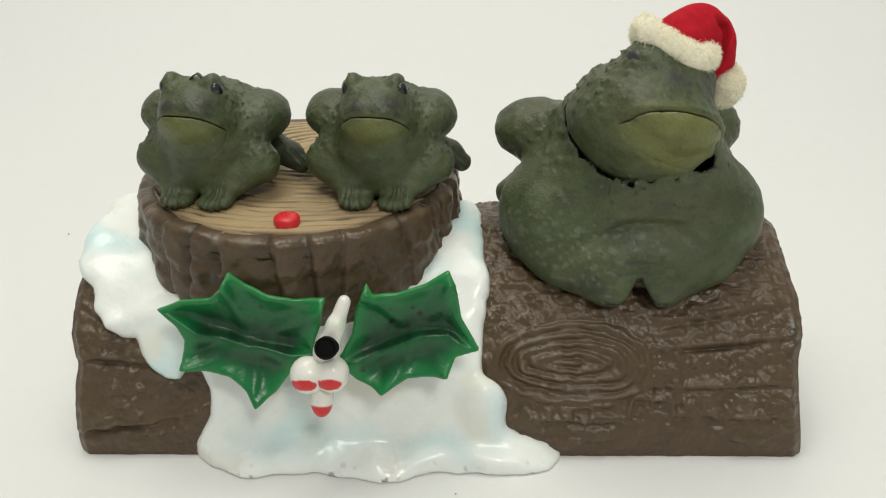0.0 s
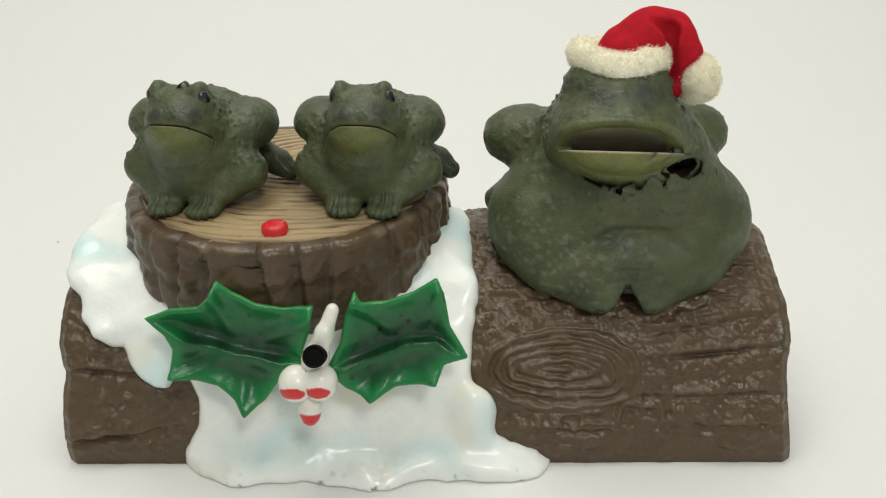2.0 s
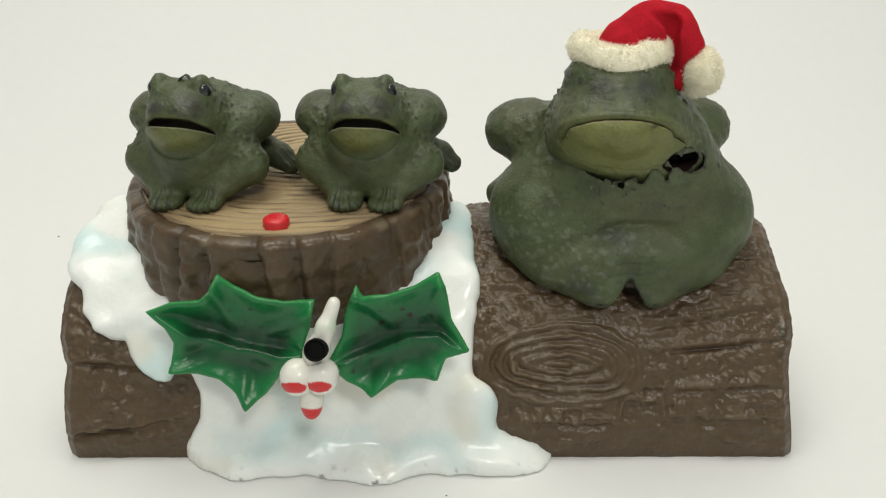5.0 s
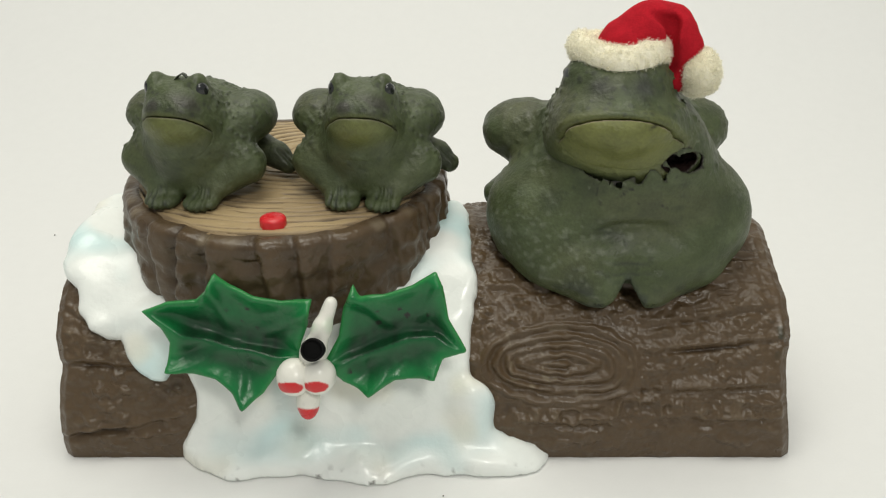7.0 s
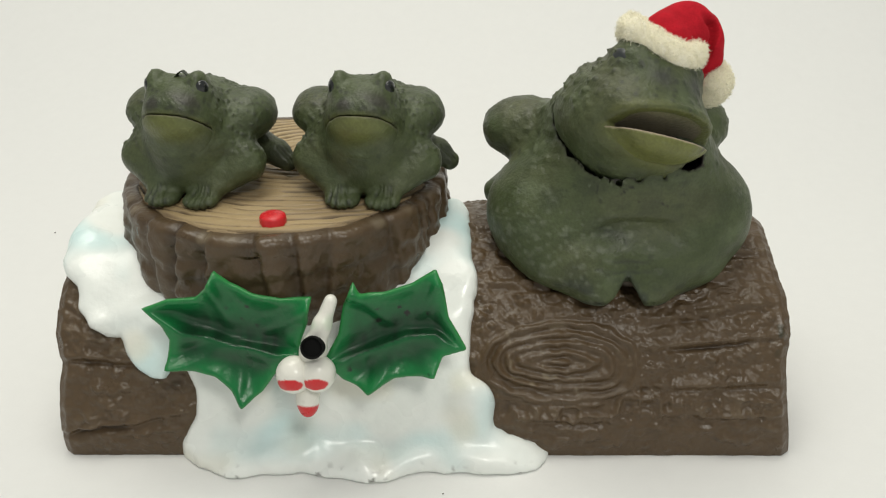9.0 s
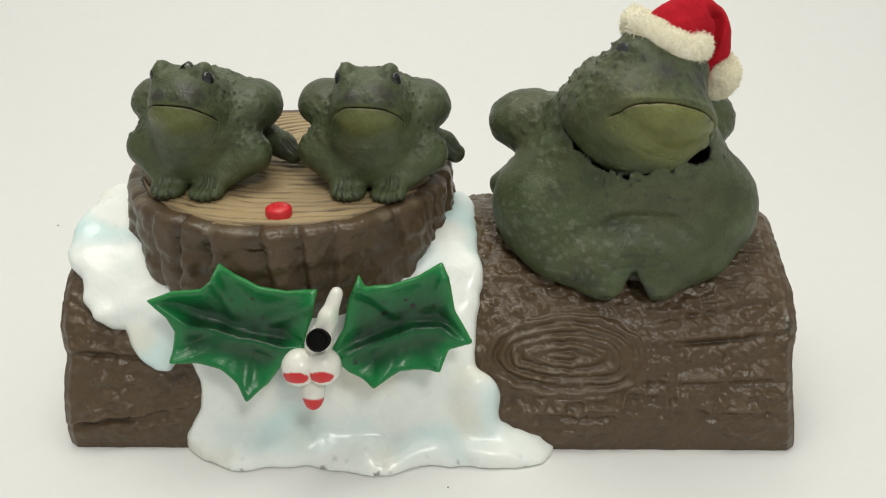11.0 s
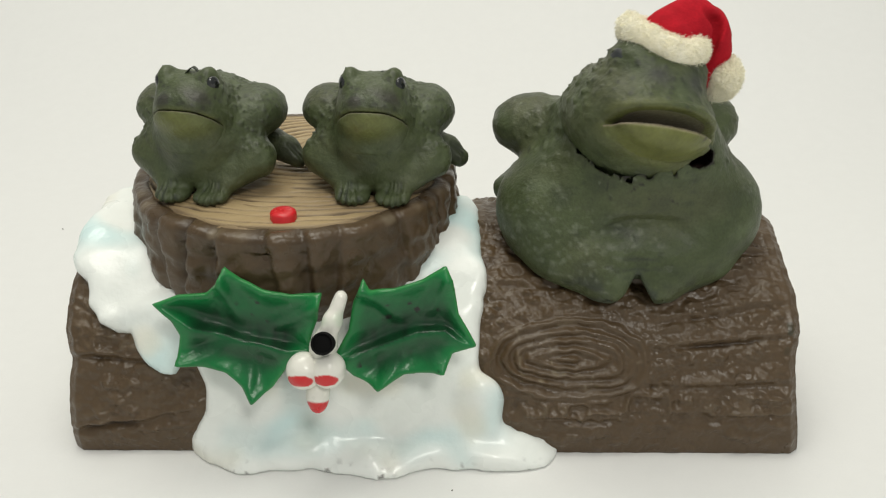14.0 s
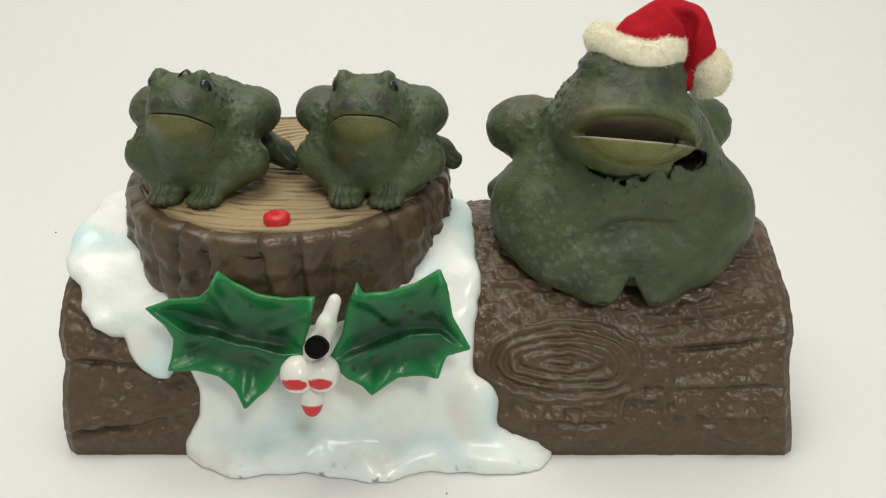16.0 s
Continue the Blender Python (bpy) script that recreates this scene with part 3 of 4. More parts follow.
def build_button(toy):
    bm = bmesh.new()
    rings = []
    for rad, z in ((5.6, -3), (5.6, 2.4), (5.3, 3.2), (4.6, 3.7), (2.5, 4.0)):
        rings.append([bm.verts.new(Vector((rad * math.cos(a), rad * math.sin(a), z)) * 0.001) for a in np.linspace(0, 2 * np.pi, 40, endpoint=False)])
    for a, b in zip(rings[:-1], rings[1:]):
        for i in range(40):
            bm.faces.new((a[i], a[(i + 1) % 40], b[(i + 1) % 40], b[i])).smooth = True
    bm.faces.new(rings[-1]).smooth = True
    me = bpy.data.meshes.new("button")
    bm.to_mesh(me)
    bm.free()
    part("button", me, RED_PLASTIC, toy, "round red push button", (-62.3, -57.5, STOP + 0.8))


toy = thing("log_toy", (0, 0, 0), "brown bark log with snowy stump and green holly on paper", "toy")
build_log(toy)
build_stump(toy)
build_snow(toy)
build_holly(toy)
build_button(toy)

# ---- frogs ----
GREEN, GREEN_DARK, GREEN_PALE, CHIN = (0.062, 0.080, 0.033), (0.023, 0.031, 0.017), (0.125, 0.155, 0.088), (0.165, 0.175, 0.048)
OLIVE = (0.092, 0.092, 0.044)


def frog_coat(p, chin, back, seed, wear=0.45):
    """Mottled green rubber paint: chin and back are 0 to 1 weights of the pale and the dark warty zones."""
    col = mix(GREEN, GREEN_DARK, 0.45 * step(0.0, 0.9, fbm(p, 14, seed)))
    col = mix(col, GREEN_PALE, 0.3 * step(0.15, 0.9, fbm(p, 9, seed + 5)))
    col = mix(col, OLIVE, 0.55 * step(-0.2, 0.7, fbm(p, 22, seed + 3, 2)) * (0.55 + 0.45 * back))
    col = mix(col, (0.030, 0.032, 0.026), 0.7 * back * warts(p, 2.5, 4))
    col = mix(col, GREEN_DARK, 0.45 * step(0.25, 0.6, grain(p, 2.6, seed + 21)) * step(-0.1, 0.6, grain(p, 11, seed + 23)))
    col = mix(col, CHIN, 0.85 * chin)
    rub = step(0.45, 0.75, grain(p, 1.7, seed + 13)) * step(0.25, 0.8, fbm(p, 20, seed + 17))
    return mix(col, (0.24, 0.27, 0.20), wear * rub)


def eyeball(parent, at, r, turn, material=EYE, label="glossy black eye"):
    pts, faces = skin(lambda p: egg(p, (0, 0, 0), r), np.array(r) * -1.2, np.array(r) * 1.2, min(r) / 5)
    ob = part("eye", mesh_from("eye", pts, faces), material, parent, label)
    ob.matrix_basis = pose(*(np.array(at) * 0.001), 0, 0, turn)
    return ob


def vertex_normals(pts, quads):
    a, b, c, d = (pts[quads[:, i]] for i in range(4))
    n = np.cross(c - a, d - b)
    total = np.zeros_like(pts)
    for i in range(4):
        np.add.at(total, quads[:, i], n)
    return total / (np.linalg.norm(total, axis=1)[:, None] + 1e-9)


def split(name, owner, pts, faces, colours, origin, regions):
    """One surface as several parts that meet without a seam: regions gives a name, a label and a field; the nearest field takes the face."""
    at = np.stack([f(pts) for _, _, f in regions], -1).argmin(-1)
    at = np.median(at[faces], axis=1).astype(int)
    for n in range(1, len(regions)):
        mine = np.flatnonzero(at == n)
        tag = np.arange(len(pts))
        while len(mine):
            low = tag[faces[mine]].min(1)
            fresh = tag.copy()
            for k in range(4):
                np.minimum.at(fresh, faces[mine, k], low)
            fresh = np.minimum(fresh, fresh[fresh])
            if (fresh == tag).all():
                break
            tag = fresh
        if len(mine):
            own = tag[faces[mine, 0]]
            names, counts = np.unique(own, return_counts=True)
            at[mine[own != names[counts.argmax()]]] = 0
    normals = vertex_normals(pts, faces)
    for n, (part_name, label, _) in enumerate(regions):
        mine = faces[at == n]
        if not len(mine):
            continue
        used, inverse = np.unique(mine, return_inverse=True)
        me = mesh_from(name + "_" + part_name, pts[used], inverse.reshape(-1, 4), colours[used], origin)
        me.normals_split_custom_set_from_vertices(normals[used].tolist())
        part(part_name, me, FROG, owner, label)


def side_of(field, sign):
    """The field on one side only."""
    return lambda p: field(p) + np.where(p[..., 0] * sign > 0, 0.0, 50.0)


def gape(p, hinge, rise):
    """Height over the plane of the mouth, which rises to the front from the hinge line."""
    a = radians(rise)
    return (p[..., 1] - hinge[1]) * math.sin(a) + (p[..., 2] - hinge[2]) * math.cos(a)


SMALL_HINGE = (0.0, -11.0, 31.5)
SMALL_RISE = 40.0


def small_head(p):
    q = fold(p)
    return blend(5, egg(p, (0, -8, 39), (15.2, 17, 13)), egg(p, (0, -14, 38), (13.2, 11.5, 8.5)), egg(q, (9.2, -8.5, 51.4), (3.8, 5.4, 5.6)), egg(p, (0, -6, 45), (13, 14, 8.5)), egg(q, (5.5, -19.5, 43.5), (3.0, 3.0, 2.4)))


def small_toes(p):
    """Depth, 0 to 1, of the furrows that fan out between the toes of the front feet."""
    q = fold(p)
    q[..., 2] = 0
    lines = [limb(q, (top, -12.5, 0), (tip, -29, 0), 0.0, 0.0) for top, tip in ((9.4, 4.4), (10.2, 7.6), (11.0, 10.8), (11.8, 14.2))]
    return np.exp(-((np.min(lines, axis=0) / 0.75) ** 2)) * step(-12, -17, p[..., 1]) * step(11, 8, p[..., 2])


def small_torso(p):
    q = fold(p)
    f = blend(8, egg(p, (0, 6, 24), (21, 24, 21)), egg(p, (0, 13, 32), (20, 20, 16)), egg(p, (0, -4, 19), (18, 16, 16)), egg(p, (0, -7, 31), (15.5, 13, 13)))
    f = smin(f, egg(p, (0, -8, 12), (13, 10, 10)), 7)
    # Shoulder, forearm and foot run into each other as one soft fold.
    f = smin(f, limb(q, (17, 0, 26), (24.5, -3, 16.5), 7.2, 7.6), 7)
    f = smin(f, limb(q, (24.5, -4, 14.5), (10.5, -16.5, 5.2), 8.0, 4.8), 5)
    f = smin(f, egg(q, (8.8, -20.0, 2.8), (7.8, 8.2, 3.7)), 3)
    f = f + 1.0 * small_toes(p)
    f = smin(f, np.minimum(egg(p, (-23.5, 14.0, 32), (12.6, 16.0, 10.6)), egg(p, (21.0, 13.5, 32), (12.6, 16.5, 11.6))), 5.0)
    f = smin(f, limb(q, (20, 25, 13), (30, 22, 10.5), 8, 6.0), 2.0)
    f = smin(f, limb(q, (30, 22, 10.5), (35.5, 20, 7), 6.2, 4.6), 2)
    claws = np.minimum(limb(q, (29, 15, 15), (37, 14, 5), 0.8, 1.1), limb(q, (32, 18, 15), (41, 17, 5), 0.8, 1.1))
    f = smax(f, -np.minimum(claws, limb(q, (26, 13, 16), (33, 12, 5), 0.8, 1.1)), 1.0)
    return f


def small_room(p):
    """The part of the face that the lower jaw fills, less the plane of the mouth."""
    room = egg(p, (0, -16.5, 34), (16.5, 17.5, 14.5))
    return np.maximum(np.maximum(room, 0.74 * (p[..., 1] - SMALL_HINGE[1] - 0.9 * (p[..., 2] - SMALL_HINGE[2])) + 0.4), 22.0 - p[..., 2])


def small_whole(p):
    return smin(small_torso(p), small_head(p), 5) - 0.3 * fbm(p, 6, 8)


def small_palate(p):
    over = gape(p, SMALL_HINGE, SMALL_RISE)
    return smax(smax(smax(small_whole(p) + 2.2, over - 4.5, 1), -3 - over, 0.5), p[..., 1] - SMALL_HINGE[1] - 2, 1)


def small_hollow(p):
    over = gape(p, SMALL_HINGE, SMALL_RISE)
    return smax(smax(small_whole(p) + 1.8, -4.5 - over, 1.5), over - 3, 0.5)


def small_field(p):
    f = smin(small_torso(p), small_head(p), 5)
    back = step(-4, 6, p[..., 1]) * step(12, 24, p[..., 2]) * (1 - 0.93 * step(17, 22, np.abs(p[..., 0])))
    side = step(8, 14, np.abs(p[..., 0])) * step(16, 24, p[..., 2]) * step(-16, -6, p[..., 1]) * step(6, -3, p[..., 1])
    f = f - (1.05 * np.clip(back + side, 0, 1) + 0.15) * warts(p, 2.5, 4) - 0.3 * fbm(p, 6, 8)
    over = gape(p, SMALL_HINGE, SMALL_RISE)
    f = smax(f, -smax(small_room(p) + 1.3, over, 0.3), 0.3)
    f = smax(f, -small_palate(p), 0.6)
    return np.maximum(f, -p[..., 2])


def small_jaw_field(p):
    f = small_whole(p) - 0.15 * warts(p, 3.0, 4) - 0.12
    room = small_room(p)
    f = np.maximum(f + 0.9 * step(-1.4, 1.4, room), room - 1.6)
    f = smax(f, gape(p, SMALL_HINGE, SMALL_RISE) + 0.4, 0.6)
    return smax(f, -small_hollow(p), 0.6)


def small_chin(p):
    return 0.75 * step(1.2, 0.25, np.sqrt((p[:, 0] / 16.0) ** 2 + ((p[:, 2] - 37) / 9.5) ** 2)) * step(-12, -18, p[:, 1]) * step(1.0, -0.5, gape(p, SMALL_HINGE, SMALL_RISE))


def small_frog():
    frog = thing("small_frog", (0, 0, 0), "", "frog figurine", "small frogs on the stump")
    pts, faces = skin(small_field, (-46, -33, -1), (46, 38, 62), 0.8)
    x, y, z = pts.T
    back = np.clip(step(-2, 8, y) * step(10, 24, z) + step(10, 15, np.abs(x)) * step(16, 26, z) * step(-16, -6, y), 0, 1)
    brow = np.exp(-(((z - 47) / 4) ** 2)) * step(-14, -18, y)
    # Dark toe tips, plus the shade of the furrows as painted dark lines.
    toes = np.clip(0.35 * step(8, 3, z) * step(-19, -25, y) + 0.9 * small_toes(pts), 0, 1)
    lip = step(2.2, 0.2, gape(pts, SMALL_HINGE, SMALL_RISE)) * step(-12, -20, y) * step(28, 32, z)
    col = frog_coat(pts, np.maximum(0.35 * lip, small_chin(pts)), back, 3)
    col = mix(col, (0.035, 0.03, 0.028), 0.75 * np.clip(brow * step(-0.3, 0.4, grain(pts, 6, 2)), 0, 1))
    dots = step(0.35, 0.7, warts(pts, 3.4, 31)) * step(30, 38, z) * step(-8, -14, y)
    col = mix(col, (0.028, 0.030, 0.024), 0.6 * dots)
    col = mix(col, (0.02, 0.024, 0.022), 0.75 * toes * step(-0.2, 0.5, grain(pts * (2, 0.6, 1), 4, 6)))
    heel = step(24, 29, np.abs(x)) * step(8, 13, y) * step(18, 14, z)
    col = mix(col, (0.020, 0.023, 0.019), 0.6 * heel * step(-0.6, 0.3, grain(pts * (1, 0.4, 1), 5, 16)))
    hollow = step(0.9, 0.1, small_palate(pts))
    col = mix(col, (0.10, 0.085, 0.06), hollow)
    front = lambda p: np.minimum(limb(fold(p), (19, -2, 24), (25, -3, 17.5), 7.2, 7.4), np.minimum(limb(fold(p), (25, -4, 15.5), (10.5, -17, 5.5), 7.8, 5.0), egg(fold(p), (8.6, -20, 3.2), (7.8, 7.2, 4.2)))) - 1.0
    hind = lambda p: np.minimum(egg(fold(p), (22.5, 13.5, 32), (12.8, 16.5, 11.8)), limb(fold(p), (21, 24, 12), (36, 20, 6), 8, 4.4)) - 1.0
    trunk = lambda p: np.minimum(np.minimum(egg(p, (0, 6, 24), (21, 24, 21)), egg(p, (0, -4, 19), (21, 16, 16))), small_head(p))
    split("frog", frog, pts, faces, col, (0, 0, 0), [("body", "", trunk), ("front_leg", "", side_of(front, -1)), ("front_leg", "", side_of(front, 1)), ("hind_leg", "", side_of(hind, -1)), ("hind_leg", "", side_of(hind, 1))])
    pts, faces = skin(small_jaw_field, (-18, -29, 16), (18, 4, 46), 0.7)
    inside = step(0.9, 0.1, small_hollow(pts))
    col = frog_coat(pts, small_chin(pts), 0 * inside, 3)
    rim = step(-1.6, -0.2, gape(pts, SMALL_HINGE, SMALL_RISE))
    col = mix(col, (0.16, 0.13, 0.10), 0.6 * rim * (1 - inside))
    col = mix(col, (0.14, 0.11, 0.085), inside)
    part("jaw", mesh_from("frog_jaw", pts, faces, col, SMALL_HINGE), FROG, frog, "yellow-green lower jaw", SMALL_HINGE)
    for side in (-1, 1):
        eyeball(frog, (side * 11.9, -11.4, 50.6), (1.8, 3.1, 3.4), side * -34)
    return frog


def placed(x, y, z, turn):
    return pose(x * 0.001, y * 0.001, z * 0.001, 0, 0, turn)


FROG_A = small_frog()
FROG_A.matrix_basis = placed(-24.8, -20, STOP + 0.4, -4)
FROG_B = copy_thing(FROG_A, placed(-102.3, -19, STOP + 0.4, -9))
tagged(FROG_A, "dark green rubber toad figurine facing forward on the stump")
tagged(FROG_B, "dark green rubber toad figurine turned aside on the stump")
SMALL_JAWS = [[c for c in ob.children if c.name.startswith("jaw")][0] for ob in (FROG_A, FROG_B)]

# The large frog. Its head turns about a line that leans back through PIVOT.
BIG = (89.0, 0.0, 84.0)
PIVOT = (99.8, -18.0, 140.0)
LEAN = (0.023, 0.817, 1.0)
HEAD = (83.5, -20.0, 140.0)
HEAD_TURN = -5.0
HINGE = (0.0, -20.0, -2.0)
RISE = 47.0


def head_space(p):
    """World points in the head's own symmetric space, at rest."""
    return turned(p, -HEAD_TURN, HEAD) - np.array(HEAD)


def about_neck(p, degrees):
    """The points p turned about the neck's leaning line through PIVOT."""
    turn = np.array(Matrix.Rotation(radians(degrees), 3, Vector(LEAN).normalized()))
    return (p - np.array(PIVOT)) @ turn.T + np.array(PIVOT)


NECK_MID = 17.0


def neck(w, extra=0.0):
    """The round neck as it stands when the head is half turned."""
    return egg(w, (95.0, -27.0, 131.5), (28.5 + extra, 20.5 + extra, 22.0 + extra))


def big_head_shape(p):
    q = fold(p)
    f = blend(8, egg(p, (0, -4, 5), (27.5, 27, 19)), egg(p, (0, -16, 8), (26, 22.5, 13)), egg(q, (13.5, -7, 25), (8.0, 9, 7.5)), egg(p, (0, -6, 18), (18.5, 19, 14)))
    f = blend(8, f, egg(p, (0, -9, -5), (28, 19.5, 14.5)), egg(p, (0, 4, -4), (28.5, 24, 21)))
    world_points = turned(p + np.array(HEAD), HEAD_TURN, HEAD)
    return smin(f, neck(about_neck(world_points, NECK_MID)), 9)


def big_room(p):
    """The part of the face that the lower jaw fills, less the plane of the mouth."""
    room = egg(p, (0, -26, 2), (29.5, 31, 27))
    return np.maximum(np.maximum(room, 0.74 * (p[..., 1] - HINGE[1] - 0.9 * (p[..., 2] - HINGE[2])) + 0.6), -17 - p[..., 2])


def big_palate(p):
    over = gape(p, HINGE, RISE)
    return smax(smax(smax(big_head_shape(p) + 3.6, over - 0.7, 1.0), -4 - over, 0.5), p[..., 1] - HINGE[1] - 3, 1)


def big_hollow(p):
    over = gape(p, HINGE, RISE)
    return smax(smax(big_head_shape(p) + 2.6, -2.6 - over, 1.5), over - 4, 0.5)


def big_tear(p):
    """The ragged hole below the corner of the mouth."""
    return egg(p, (28, -24, -8), (7.8, 17, 6.2)) + 1.9 * grain(p, 4.2, 77) + 0.9 * grain(p, 1.8, 78)


def big_head_field(w):
    p = head_space(w)
    f = big_head_shape(p)
    side = step(12, 22, np.abs(p[..., 0])) * step(-20, -5, p[..., 1]) * step(-8, 8, p[..., 2])
    f = f - (1.3 * side + 0.5) * warts(p, 3.6, 14) - 0.35 * fbm(p, 9, 18)
    over = gape(p, HINGE, RISE)
    lip = np.abs(over - 1.5) / 2.0
    f = f - 0.9 * np.exp(-(lip**2)) * step(-18, -26, p[..., 1])
    f = smax(f, -smax(big_room(p) + 1.5, over, 0.4), 0.4)
    f = smax(f, -big_tear(p), 0.3)
    return smax(f, -big_palate(p), 0.9)


def big_jaw_field(w):
    p = head_space(w)
    f = big_head_shape(p) - 0.25 * warts(p, 3.6, 14) - 0.35 * fbm(p, 9, 18) - 0.12
    room = big_room(p)
    f = np.maximum(f + 1.0 * step(-1.6, 1.5, room), room - 1.8)
    f = smax(f, gape(p, HINGE, RISE) + 0.4, 0.9)
    f = smax(f, -big_tear(p), 0.2)
    return smax(f, -big_hollow(p), 0.8)


def big_body_field(w):
    p = w - np.array((90.0, 0, 0))
    q = fold(p)
    f = blend(9, egg(p, (0, -14, 110), (44, 34, 34)), egg(p, (0, 14, 112), (38, 36, 32)), egg(p, (0, -8, 132), (33, 26, 20)))
    f = smin(f, egg(q, (30, -20, 100), (30.5, 26, 25)), 12)
    f = smin(f, blend(5, egg(p, (-19, -11, 138), (15, 17, 17)), egg(p, (17, -4, 138), (14, 16, 15))), 8)
    f = smin(f, limb(q, (37, -25, 92), (13, -45, 78), 20.0, 14.0), 9)
    f = smin(f, egg(q, (26, -38, 82), (20, 13, 15)), 8)
    f = smin(f, egg(p, (0, -40, 86), (24, 12, 14)), 8)
    f = smin(f, egg(q, (9.5, -50, 73), (9.5, 8, 6.5)), 6)
    notch = np.maximum((np.abs(p[..., 0] + 0.4 * grain(p, 5, 71)) - 0.55 * (82 - p[..., 2])) * 0.85, p[..., 1] + 44)
    f = smax(f, -notch, 0.5)
    toes = np.minimum(limb(q, (10, -50, 78), (5, -58, 68), 0.7, 1.0), limb(q, (13, -49, 78), (12, -58, 68), 0.7, 1.0))
    f = smax(f, -toes, 1.2)
    f = smin(f, np.where(p[..., 0] < 0, egg(p, (-42, 12, 127), (20, 17, 15)), egg(p, (38, 12, 128), (18, 17, 14.5))), 11)
    f = smin(f, limb(q, (44, 16, 98), (55, -3, 100), 9, 6.5), 4)
    back = step(-8, 8, p[..., 1]) + step(20, 30, np.abs(p[..., 0])) * step(118, 128, p[..., 2])
    haunch = step(24, 31, np.abs(p[..., 0])) * step(-8, 0, p[..., 1])
    f = f - (1.3 * np.clip(back, 0, 1) * (1 - 0.5 * haunch) + 0.05) * warts(p, 3.6, 24) - 0.5 * fbm(p, 13, 34)
    f = f - 1.0 * np.sin(p[..., 2] * 0.42 + 0.004 * p[..., 0] ** 2 + 2 * grain(p, 20, 3)) * step(34, 10, np.abs(p[..., 0])) * step(82, 90, p[..., 2]) * step(116, 106, p[..., 2])
    # The skin rises as a collar round the neck and is torn along it.
    f = smin(f, neck(w), 17)
    f = smax(f, -socket(w), 0.7)
    y, z = w[..., 1], w[..., 2]
    return np.maximum(f, R + 1.2 - np.sqrt(y**2 + (z - ZC) ** 2))


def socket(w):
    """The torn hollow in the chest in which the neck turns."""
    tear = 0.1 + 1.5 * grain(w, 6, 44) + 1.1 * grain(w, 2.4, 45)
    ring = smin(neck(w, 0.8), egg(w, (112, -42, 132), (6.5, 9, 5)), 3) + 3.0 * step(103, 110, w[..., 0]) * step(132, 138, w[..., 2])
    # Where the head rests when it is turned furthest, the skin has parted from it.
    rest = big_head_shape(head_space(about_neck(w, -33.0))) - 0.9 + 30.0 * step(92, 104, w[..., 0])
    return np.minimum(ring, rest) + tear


def big_chin(p):
    return 0.9 * step(1.2, 0.6, np.sqrt((p[:, 0] / 28) ** 2 + ((p[:, 2] - 4) / 18) ** 2)) * step(-14, -22, p[:, 1]) * step(1.0, -0.5, gape(p, HINGE, RISE))


